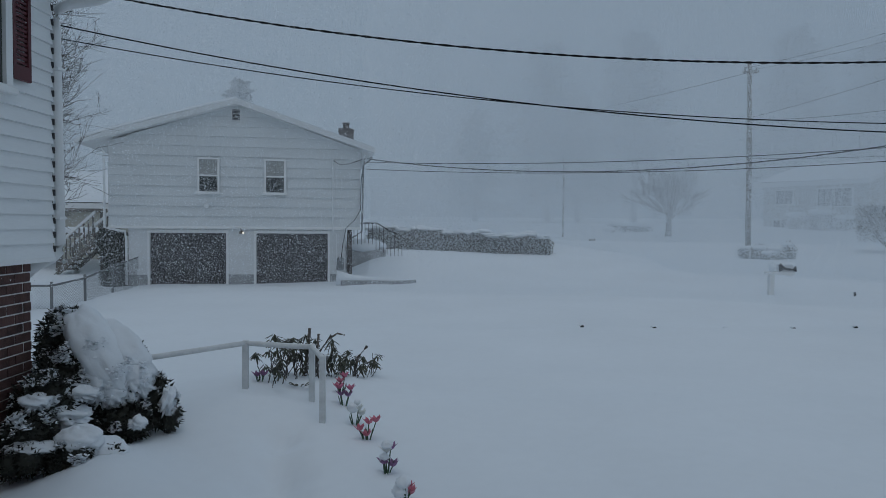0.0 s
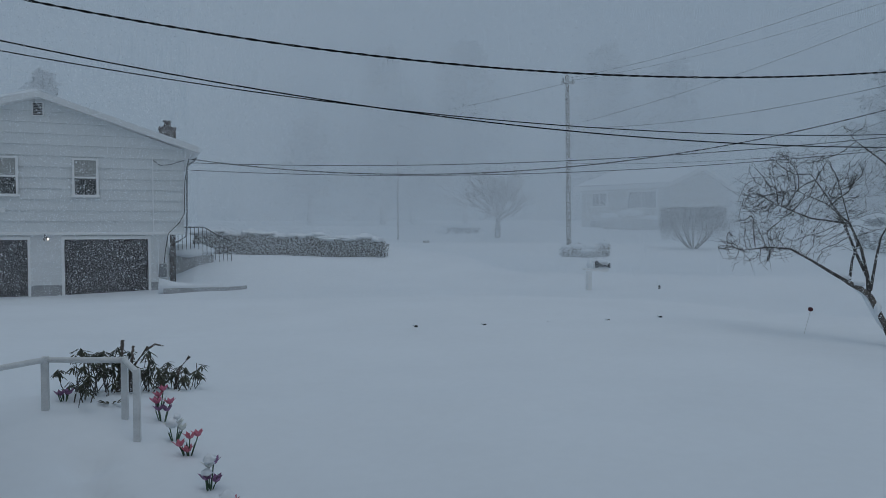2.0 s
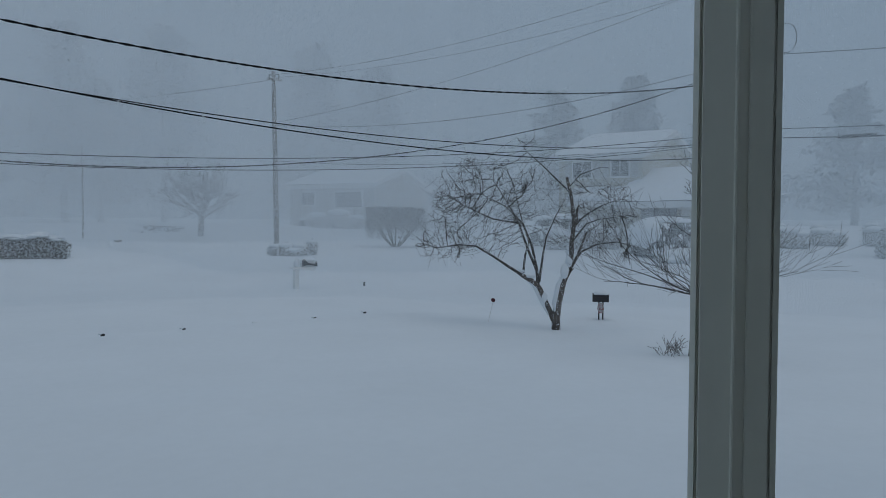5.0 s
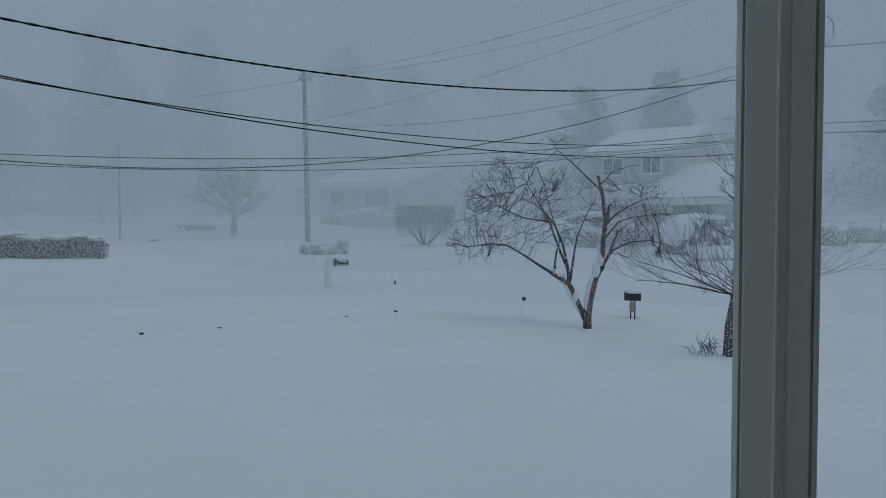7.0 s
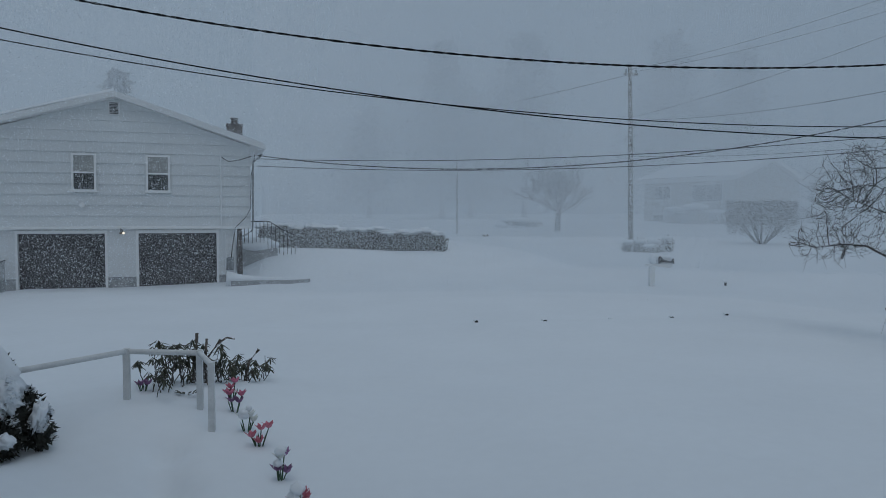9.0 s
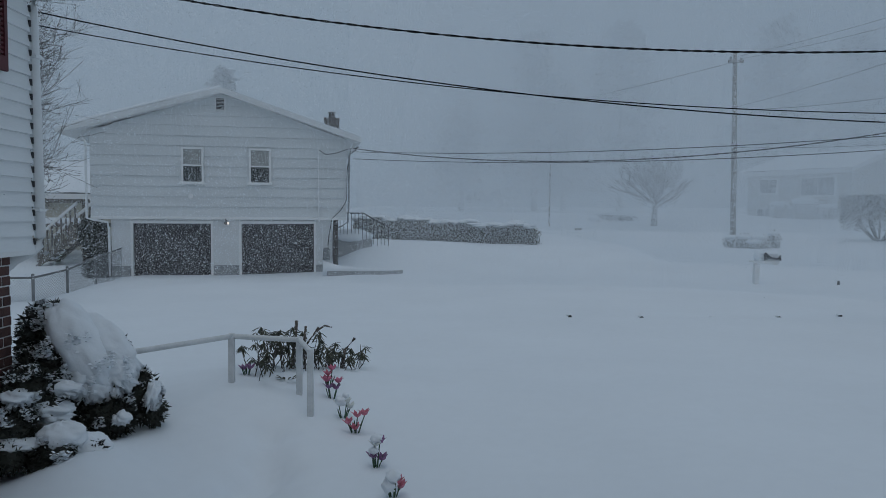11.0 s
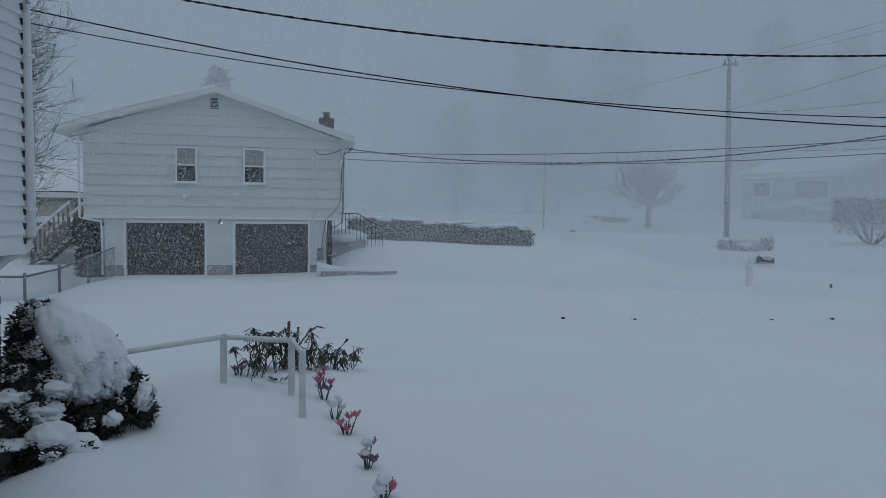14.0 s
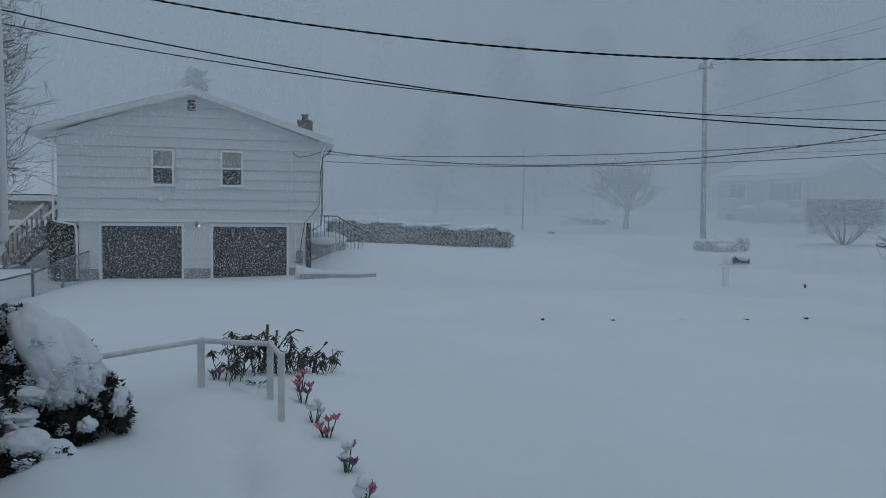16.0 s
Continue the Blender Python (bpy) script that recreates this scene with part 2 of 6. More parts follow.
def part(name, shape, mat, parent, label="", smooth=False):
    """One mesh under a thing or under a part; the shape is given in the world's coordinates."""
    for rule in LAYOUT:
        shape.v = [rule(p) for p in shape.v]
    ob = new(name, mesh_of(name, shape, mat, BASES[parent], smooth))
    ob.parent = parent
    BASES[ob] = BASES[parent]
    return tagged(ob, label)


def solid(name, shape, mat, label, category, kind="", group="", smooth=False, base=None):
    """A thing made of one mesh."""
    base = base or shape.v[0]
    ob = new(name, mesh_of(name, shape, mat, base, smooth))
    ob.location = base
    BASES[ob] = base
    return tagged(ob, label, category, group, kind)


# ---------------- ground ----------------
def ease(a, b, x):
    t = min(1.0, max(0.0, (x - a) / (b - a)))
    return t * t * (3 - 2 * t)


def hump(x, y, cx, cy, sx, sy, amount):
    q = ((x - cx) / sx) ** 2 + ((y - cy) / sy) ** 2
    return amount * math.exp(-q / 2) if q < 20 else 0.0


FOOTPRINTS = [(-1.42, 5.25), (-1.22, 5.0), (-1.34, 5.62), (-1.2, 5.42), (-1.4, 6.05), (-1.16, 4.7), (-1.36, 4.5)]


def ground(x, y):
    r, az = math.hypot(x, y), math.degrees(math.atan2(x, y))
    rise = 0.8 * ease(20, 32, r) + 0.2 * ease(32, 37, r) + 1.1 * ease(37, 58, r) + 0.9 * ease(58, 120, r)
    late = 0.5 * ease(27, 40, r) + 1.3 * ease(40, 70, r)
    m = ease(-9.0, -4.5, az)
    z = m * rise + (1 - m) * late
    z -= 0.2 * ease(6, 12, x) * (1 - ease(19, 26, r)) * ease(30, 40, az)
    z += hump(x, y, -2.0, 7.3, 0.95, 1.0, 0.34)
    z += hump(x, y, -3.0, 4.6, 0.7, 1.2, 0.10) + hump(x, y, -2.3, 4.6, 0.45, 0.5, 0.1)
    z += hump(x, y, -6.0, 19.2, 2.6, 1.6, 0.10) - 0.12 * ease(-8.5, -10.5, x) * ease(8, 14, y) * (1 - ease(24, 30, y))
    z -= 0.10 * ease(13.35, 13.85, y - 0.03 * x) * (1 - ease(14.6, 17.5, y - 0.03 * x)) * ease(-6, 0, x)
    z += hump(x, y, -1.3, 26.2, 2.2, 2.2, 0.42) + hump(x, y, -2.0, 21.2, 1.2, 0.4, 0.07) + hump(x, y, -2.35, 4.75, 0.28, 0.3, 0.12) + hump(x, y, -2.38, 5.25, 0.24, 0.3, 0.12)
    for fx, fy in FOOTPRINTS:
        z += hump(x, y, fx, fy, 0.12, 0.15, -0.16) + hump(x, y, fx + 0.03, fy + 0.2, 0.1, 0.06, 0.03)
    n = noise.noise(Vector((x * 0.16, y * 0.2, 0.3))) * 0.09 + noise.noise(Vector((x * 0.5, y * 1.1, 4))) * 0.035
    n += noise.noise(Vector((x * 1.7, y * 2.6, 9))) * 0.009
    return z + n * ease(2, 9, r)


def axis_steps(lo, hi, fine_lo, fine_hi, fine, grow):
    out = list(np.arange(fine_lo, fine_hi, fine))
    s, p = fine, fine_hi
    while p < hi:
        out.append(p)
        s *= grow
        p += s
    out.append(hi)
    s, p = fine, fine_lo
    while p > lo:
        s *= grow
        p -= s
        out.append(max(p, lo))
    return sorted(set(round(float(q), 4) for q in out))


xs = axis_steps(-900, 900, -4.5, 4.0, 0.09, 1.05)
ys = axis_steps(-300, 1500, 2.5, 10.0, 0.09, 1.045)
sheet = Shape()
sheet.v = [(x, y, ground(x, y)) for y in ys for x in xs]
w = len(xs)
sheet.f = [(j * w + i, j * w + i + 1, (j + 1) * w + i + 1, (j + 1) * w + i) for j in range(len(ys) - 1) for i in range(w - 1)]
solid("ground", sheet, SNOW, "deep wind-blown snow covering lawns, driveway and street", "snow ground", "structure", smooth=True, base=(0, 0, 0))


# ---------------- the house with the garage across the side yard ----------------
def double_hung(root, x0, x1, z0, z1, y, mat_frame=WHITE):
    """A sash window in a wall that faces -y, as a part with its own pieces."""
    fr = Shape()
    fr.box(x0 - 0.06, x0, y - 0.04, y + 0.03, z0 - 0.05, z1 + 0.06, 0.006).box(x1, x1 + 0.06, y - 0.04, y + 0.03, z0 - 0.05, z1 + 0.06, 0.006)
    fr.box(x0, x1, y - 0.038, y + 0.03, z1, z1 + 0.06, 0.006)
    win = part("window", fr, mat_frame, root)
    mid = (z0 + z1) / 2
    part("sash", Shape().box(x0, x1, y - 0.03, y + 0.0, mid - 0.025, mid + 0.025, 0.005), mat_frame, win)
    part("sill", Shape().box(x0 - 0.09, x1 + 0.09, y - 0.09, y + 0.03, z0 - 0.08, z0, 0.01), mat_frame, win)
    part("pane", Shape().box(x0, x1, y + 0.0, y + 0.012, mid + 0.025, z1), BLIND, win)
    part("pane", Shape().box(x0, x1, y + 0.016, y + 0.028, z0, mid - 0.025), GLASS, win)
    return win


def roof_slab(points, y0, y1, thick):
    """A roof slope from eave to ridge, given in x and z, between two y."""
    (xa, za), (xb, zb) = points
    return Shape().prism([(xa, za), (xb, zb), (xb, zb - thick), (xa, za - thick)], y0, y1, "y")


def neighbour_house():
    root = thing("garage_house", (-6.6, 22.6, -0.2), "white two-storey gabled house with two dark garage doors", "house")
    xl, xr, zo, ze, peak = -10.66, -2.64, 1.84, 4.36, (-6.53, 5.70)
    yf, yb = 22.5, 35.0
    body = Shape()
    body.prism([(xl + 0.03, zo + 0.05), (xr - 0.03, zo + 0.05), (xr - 0.03, ze), (peak[0], peak[1] - 0.02), (xl + 0.03, 4.46)], yf + 0.05, yb, "y")
    part("upper_wall", body, SIDING_A, root)
    low = Shape()
    piers = [(-10.05, -9.37), (-6.92, -5.96), (-3.67, -3.1)]
    for a, b in piers:
        low.box(a, b, yf + 0.14, yf + 0.34, 0.3, zo + 0.04)
    low.box(-9.37, -6.92, yf + 0.14, yf + 0.34, 1.62, zo + 0.04).box(-5.96, -3.67, yf + 0.14, yf + 0.34, 1.62, zo + 0.04)
    low.box(-10.05, -9.9, yf + 0.35, yb, 0.3, zo).box(-3.25, -3.1, yf + 0.35, yb, 0.3, zo)
    part("lower_wall", low, SIDING_LOW, root)
    for a, b in piers:
        part("foundation", Shape().box(a - 0.01, b + 0.01, yf + 0.12, yf + 0.36, -0.6, 0.3, 0.01), CONCRETE, root, "grey concrete block foundation")
    # siding boards, one per course
    z = zo
    while z < peak[1] - 0.25:
        top = z + 0.315
        def half(zz):
            return (xl + max(0, zz - 4.46) * (peak[0] - xl) / (peak[1] - 4.46), xr - max(0, zz - ze) * (xr - peak[0]) / (peak[1] - ze))
        a0, a1 = half(z)
        b0, b1 = half(min(top, peak[1] - 0.05))
        t2 = min(top, peak[1] - 0.05)
        pts = [(a0, yf, z), (a1, yf, z), (b1, yf + 0.045, t2), (b0, yf + 0.045, t2), (a0, yf + 0.06, z), (a1, yf + 0.06, z), (b1, yf + 0.06, t2), (b0, yf + 0.06, t2)]
        part("siding_board", Shape().add(pts, [(0, 1, 2, 3), (4, 5, 1, 0), (3, 2, 6, 7), (5, 4, 7, 6), (0, 3, 7, 4), (1, 5, 6, 2)]), SIDING_A, root)
        z = top
    for a, b in piers:
        z = 0.3
        while z < zo - 0.1:
            t2 = min(z + 0.315, zo)
            pts = [(a, yf + 0.1, z), (b, yf + 0.1, z), (b, yf + 0.124, t2), (a, yf + 0.124, t2), (a, yf + 0.145, z), (b, yf + 0.145, z), (b, yf + 0.145, t2), (a, yf + 0.145, t2)]
            part("siding_board", Shape().add(pts, [(0, 1, 2, 3), (4, 5, 1, 0), (3, 2, 6, 7), (5, 4, 7, 6), (0, 3, 7, 4), (1, 5, 6, 2)]), SIDING_LOW, root)
            z = t2
    part("overhang_trim", Shape().box(xl, xr, yf - 0.015, yf + 0.2, zo - 0.09, zo, 0.01), WHITE, root)
    part("overhang_soffit", Shape().box(xl, xr, yf + 0.2, yb, zo - 0.06, zo - 0.01), WHITE, root)
    # doors
    for a, b in ((-9.37, -6.92), (-5.96, -3.67)):
        door = part("garage_door", Shape().box(a, b, yf + 0.24, yf + 0.29, -0.5, 1.62), GARAGE, root, "dark brown-grey sectional garage door")
        for i in range(4):
            z0 = -0.5 + i * 0.53
            for j in range(4):
                w0 = (b - a) / 4
                part("door_panel", Shape().box(a + j * w0 + 0.06, a + (j + 1) * w0 - 0.06, yf + 0.225, yf + 0.245, z0 + 0.07, z0 + 0.46, 0.008), GARAGE, door)
        trim = Shape().box(a - 0.07, a, yf + 0.085, yf + 0.2, -0.3, 1.62, 0.008).box(b, b + 0.07, yf + 0.085, yf + 0.2, -0.3, 1.62, 0.008).box(a - 0.07, b + 0.07, yf + 0.08, yf + 0.2, 1.62, 1.72, 0.008)
        part("door_casing", trim, WHITE, root)
    double_hung(root, -7.75, -7.17, 2.93, 3.94, yf - 0.04)
    double_hung(root, -5.64, -5.06, 2.93, 3.94, yf - 0.04)
    vent = part("gable_vent", Shape().box(-6.73, -6.42, yf - 0.03, yf + 0.03, 5.16, 5.56, 0.005), WHITE, root)
    for i in range(8):
        z = 5.19 + i * 0.044
        part("louvre", Shape().add([(-6.70, yf - 0.05, z), (-6.45, yf - 0.05, z), (-6.45, yf - 0.03, z + 0.035), (-6.70, yf - 0.03, z + 0.035)], [(0, 1, 2, 3)]).add([(-6.70, yf - 0.046, z), (-6.45, yf - 0.046, z), (-6.45, yf - 0.026, z + 0.035), (-6.70, yf - 0.026, z + 0.035)], [(3, 2, 1, 0)]), GARAGE, vent)
    part("dryer_vent", Shape().tube([(-7.53, yf + 0.02, 2.48), (-7.53, yf - 0.05, 2.47)], 0.075, 14), WHITE, root)
    # roof with its snow
    le, re = (-11.52, 4.46), (-2.23, 4.41)
    pk = (peak[0], peak[1] + 0.12)
    part("roof_slope", roof_slab((le, pk), yf - 0.35, yb + 0.3, 0.12), ROOF, root)
    part("roof_slope", roof_slab((re, pk), yf - 0.35, yb + 0.3, 0.12), ROOF, root)
    part("soffit", roof_slab(((le[0] + 0.05, le[1] - 0.125), (pk[0], pk[1] - 0.125)), yf - 0.35, yb + 0.25, 0.02), WHITE, root)
    part("soffit", roof_slab(((re[0] - 0.05, re[1] - 0.125), (pk[0], pk[1] - 0.125)), yf - 0.35, yb + 0.25, 0.02), WHITE, root)
    part("rake_board", roof_slab(((le[0], le[1] + 0.01), (pk[0], pk[1] + 0.01)), yf - 0.385, yf - 0.352, 0.17), SIDING_LOW, root)
    part("rake_board", roof_slab(((re[0], re[1] + 0.01), (pk[0], pk[1] + 0.01)), yf - 0.385, yf - 0.352, 0.17), SIDING_LOW, root)
    for e, th in ((le, 0.08), (re, 0.022)):
        cap = Shape()
        n, rows = 14, 12
        for j in range(rows + 1):
            y = yf - 0.36 + (yb + 0.6 - yf) * j / rows
            for i in range(n + 1):
                q = i / n
                x, z = e[0] + (pk[0] - e[0]) * q, e[1] + (pk[1] - e[1]) * q
                edge = min(1.0, min(i, n - i + 4) * 0.6 + 0.25) * (0.75 if j in (0, rows) else 1.0)
                cap.v.append((x, y, z + 0.015 + th * edge * (1 + 0.4 * noise.noise(Vector((x * 1.3, y * 0.8, 2))))))
        for j in range(rows):
            for i in range(n):
                a = j * (n + 1) + i
                cap.f.append((a, a + 1, a + n + 2, a + n + 1) if e is le else (a + 1, a, a + n + 1, a + n + 2))
        k = len(cap.v)
        cap.v += [(e[0] + (pk[0] - e[0]) * i / n, yf - 0.36, e[1] + (pk[1] - e[1]) * i / n + 0.012) for i in range(n + 1)]
        cap.f += [(k + i, k + i + 1, i + 1, i) for i in range(n)]
        part("roof_snow", cap, SNOWCAP, root, "wind-packed roof snow", True)
    for x, zz, s in ((le[0], le[1], 1), (re[0], re[1], -1)):
        part("gutter", Shape().prism([(x - 0.1, zz - 0.02), (x - 0.08, zz - 0.14), (x + 0.04, zz - 0.14), (x + 0.04, zz - 0.02)], yf - 0.33, yb + 0.2, "y"), WHITE_METAL, root)
    part("downspout", Shape().tube([(-2.3, yf - 0.2, 4.12), (-2.36, yf - 0.1, 4.02), (-2.56, yf - 0.06, 3.86), (-2.58, yf - 0.06, 2.1), (-2.6, yf - 0.05, 1.7), (-2.8, yf + 0.0, 1.55), (-2.92, yf + 0.05, 1.5)], 0.032, 6), STEEL, root, "grey corner downspout")
    part("downspout", Shape().tube([(-10.9, yf - 0.15, 4.28), (-10.76, yf - 0.08, 4.1), (-10.76, yf - 0.06, 1.78), (-10.6, yf - 0.05, 1.74), (-10.14, yf + 0.02, 1.66), (-10.1, yf + 0.05, 1.4), (-10.1, yf + 0.05, 0.0)], 0.04, 6), WHITE_METAL, root)
    part("corner_post", Shape().box(-3.06, -2.9, yf + 0.04, yf + 0.2, 0.2, 1.8, 0.01), WOOD_BROWN, root, "dark brown corner post")
    part("conduit", Shape().tube([(-3.52, yf - 0.03, 4.1), (-3.52, yf - 0.03, 1.7), (-3.4, yf - 0.01, 1.6), (-3.4, yf + 0.02, 0.5)], 0.022, 6), WHITE_METAL, root)
    part("cable", Shape().tube([(-2.5, yf - 0.03, 4.1), (-2.62, yf - 0.03, 3.4), (-2.64, yf - 0.03, 2.4), (-2.8, yf - 0.02, 2.1), (-3.1, yf - 0.01, 1.8), (-3.2, yf + 0.02, 1.2), (-3.26, yf + 0.05, 0.6)], 0.013, 5), WIRE, root)
    part("cable", Shape().tube([(-3.5, yf - 0.03, 4.0), (-3.3, yf - 0.04, 3.86), (-3.0, yf - 0.04, 3.9), (-2.6, yf - 0.03, 4.05)], 0.011, 5), WIRE, root)
    part("meter_box", Shape().box(-3.4, -3.16, yf + 0.0, yf + 0.1, 0.45, 0.85, 0.02), STEEL, root, "small grey utility box")
    lampr = part("wall_lamp", Shape().tube([(-6.44, yf + 0.1, 1.72), (-6.44, yf - 0.08, 1.76), (-6.42, yf - 0.16, 1.7)], 0.02, 6), STEEL, root, "outdoor flood lamp, lit")
    part("shade", Shape().tube([(-6.42, yf - 0.13, 1.74), (-6.4, yf - 0.2, 1.64)], [0.03, 0.075], 10, False), STEEL, lampr)
    part("bulb", Shape().blob((-6.35, yf - 0.2, 1.64), (0.035, 0.035, 0.035), 0, rings=6, sides=8), LAMP_GLOW, lampr, "glowing warm bulb", True)
    # chimney
    ch = part("chimney", Shape().box(-3.26, -2.76, 24.7, 25.2, 4.2, 5.28).box(-3.28, -2.74, 24.68, 25.22, 5.28, 5.34), CHIMNEY, root, "grey-brown brick chimney")
    part("chimney_pot", Shape().tube([(-3.01, 24.95, 5.34), (-3.01, 24.95, 5.53)], [0.11, 0.10], 12), CHIMNEY, ch)
    part("cap", Shape().box(-3.14, -2.88, 24.82, 25.08, 5.53, 5.57, 0.01), STEEL, ch)
    # side stoop
    part("stoop", Shape().box(-3.1, -1.6, 25.0, 26.6, 0.2, 1.02, 0.03), CONCRETE, root)
    part("stoop_snow", Shape().blob((-2.35, 25.8, 1.1), (0.86, 0.95, 0.3), 0.12, cut=-0.6), SNOWCAP, root, "", True)
    rail = part("stoop_rail", Shape().tube([(-2.9, 25.0, 1.98), (-1.9, 25.0, 1.98), (-1.5, 25.0, 1.72), (-1.05, 25.0, 1.5)], 0.025, 6), IRON, root, "black iron stoop railing")
    for i in range(15):
        x = -2.85 + i * 0.13
        zt = 1.98 if x < -1.9 else 1.98 - (x + 1.9) * 0.58
        part("baluster", Shape().tube([(x, 25.0, zt - 0.95), (x, 25.0, zt)], 0.011, 5), IRON, rail)
    return root


HOUSE_TURN = radians(10)


def turned_house(p):
    """Lays the house, drawn facing the lawn squarely, on its true wall line."""
    x, y, z = p
    k = math.tan(HOUSE_TURN)
    f = (22.5 + 6.6 * k) / (22.5 - x * k)
    u, v = (f * x + 6.6) / math.cos(HOUSE_TURN), y - 22.5
    return (-6.6 + u * math.cos(HOUSE_TURN) - v * math.sin(HOUSE_TURN), 22.5 + u * math.sin(HOUSE_TURN) + v * math.cos(HOUSE_TURN), z)


LAYOUT.append(turned_house)
neighbour_house()
LAYOUT.clear()
wall_led = Shape().prism([(-3.15, 21.75), (-2.3, 21.85), (-1.6, 21.75), (-0.85, 22.1), (-0.85, 22.4), (-1.6, 22.05), (-2.3, 22.15), (-3.15, 22.05)], -0.3, 0.20)
ledge = thing("retaining_wall", (-2.0, 21.9, 0.0), "low stone retaining wall beside the driveway, capped with snow", "wall")
part("wall_body", wall_led, CONCRETE, ledge)
part("wall_snow", Shape().tube([(-3.3, 22.0, 0.24), (-2.9, 22.02, 0.22), (-2.3, 22.08, 0.2), (-1.6, 22.0, 0.18), (-0.95, 22.25, 0.16)], [0.26, 0.17, 0.11, 0.10, 0.05], 10), SNOWCAP, ledge, "", True)


# ---------------- the wing of the near house: siding over brick ----------------
def near_wing():
    x0, ye = -3.13, 5.70
    root = thing("near_house_wing", (-5.5, 2.0, 0.0), "near house with white vinyl siding above red-brown brick", "house")
    part("upper_wall", Shape().box(-8.0, x0 - 0.03, -2.0, ye - 0.03, 1.72, 4.0), VINYL, root)
    z = 1.70
    while z < 3.95:
        zt = z + 0.113
        pts = [(x0, -2.0, z), (x0, ye, z), (x0 - 0.022, ye, zt), (x0 - 0.022, -2.0, zt), (x0 - 0.04, -2.0, z), (x0 - 0.04, ye, z), (x0 - 0.04, ye, zt), (x0 - 0.04, -2.0, zt)]
        part("siding_board", Shape().add(pts, [(0, 1, 2, 3), (0, 4, 5, 1), (3, 2, 6, 7), (1, 5, 6, 2), (0, 3, 7, 4)]), VINYL, root)
        # dark box painted in for the shaded gap behind each course end
        part("siding_end_shade", Shape().box(x0 - 0.03, x0 + 0.004, ye - 0.004, ye + 0.006, z + 0.04, z + 0.09), GARAGE, root, "dark piece put in for the shade at a siding course's end")
        z = zt
    part("starter_strip", Shape().box(x0 - 0.25, x0 + 0.004, -2.0, ye + 0.004, 1.665, 1.70), WHITE, root)
    part("mortar_wall", Shape().box(-7.8, -3.25, -2.0, 5.545, -0.6, 1.68), MORTAR, root)
    win = part("window", Shape().box(x0 - 0.02, x0 + 0.035, 5.035, 5.112, 2.94, 3.9, 0.008).box(x0 - 0.02, x0 + 0.035, 4.1, 4.18, 2.94, 3.9, 0.008).box(x0 - 0.02, x0 + 0.03, 4.18, 5.035, 3.8, 3.9, 0.008), WHITE, root)
    part("sill", Shape().box(x0 - 0.02, x0 + 0.06, 4.06, 5.135, 2.89, 2.95, 0.01), WHITE, win)
    part("pane", Shape().box(x0 - 0.01, x0 + 0.006, 4.18, 5.035, 2.95, 3.8), GLASS, win)
    sh = part("shutter", Shape().box(x0, x0 + 0.03, 5.128, 5.166, 3.02, 3.9, 0.005).box(x0, x0 + 0.03, 5.312, 5.35, 3.02, 3.9, 0.005).box(x0, x0 + 0.03, 5.166, 5.312, 3.02, 3.13, 0.005), SHUTTER, root, "maroon louvred shutter")
    for i in range(22):
        z = 3.14 + i * 0.034
        part("louvre", Shape().box(x0 + 0.002, x0 + 0.022, 5.166, 5.312, z, z + 0.022, 0.004), SHUTTER, sh)
    # eave, gutter, roof
    part("soffit", Shape().box(-8.3, x0 + 0.42, -2.2, ye + 0.30, 3.96, 4.0), WHITE, root)
    part("gutter", Shape().prism([(x0 + 0.42, 4.12), (x0 + 0.42, 4.0), (x0 + 0.5, 3.98), (x0 + 0.56, 4.04), (x0 + 0.56, 4.12)], -2.2, ye + 0.34, "y"), WHITE_METAL, root)
    part("roof", Shape().prism([(x0 + 0.45, 4.0), (x0 + 0.45, 4.12), (-5.8, 5.1), (-8.5, 4.12), (-8.5, 4.0)], -2.2, ye + 0.33, "y"), ROOF, root)
    part("roof_snow", Shape().prism([(x0 + 0.43, 4.13), (x0 + 0.38, 4.25), (-5.8, 5.3), (-8.4, 4.25), (-8.5, 4.13), (-5.8, 5.11)], -2.2, ye + 0.33, "y"), SNOWCAP, root)
    spout = [(x0 + 0.5, ye + 0.2, 4.0), (x0 + 0.42, ye + 0.17, 3.86), (x0 + 0.30, ye + 0.13, 3.79), (x0 + 0.08, ye + 0.085, 3.74), (x0 + 0.0, ye + 0.07, 3.69), (x0 - 0.022, ye + 0.065, 3.60), (x0 - 0.018, ye + 0.065, 3.5), (x0 + 0.004, ye + 0.065, 1.80), (x0 - 0.004, ye + 0.06, 1.74), (x0 - 0.05, ye + 0.03, 1.68), (x0 - 0.13, 5.66, 1.63), (-3.305, 5.615, 1.57), (-3.325, 5.60, 1.48), (-3.33, 5.60, 0.0)]
    part("downspout", Shape().tube(spout, 0.042, 12), WHITE_METAL, root, "white metal downspout", True)
    for z in (2.0, 3.2):
        part("strap", Shape().box(x0 - 0.05, x0 + 0.04, ye + 0.0, ye + 0.111, z, z + 0.025, 0.006), WHITE_METAL, root)
    # bricks near the corner
    for i in range(20):
        z = 0.12 + i * 0.0775
        for j in range(9):
            yb = 5.55 - 0.203 * (j + 1) - (0.1 if i % 2 else 0.0)
            ya = yb + 0.193
            if i % 2 and j == 0:
                part("brick", Shape().box(-3.3, -3.244, 5.457, 5.552, z, z + 0.067, 0.003), BRICK, root)
            part("brick", Shape().box(-3.3, -3.244 + random.uniform(-0.0015, 0.0015), yb, ya, z, z + 0.067, 0.003), BRICK, root)
    return root


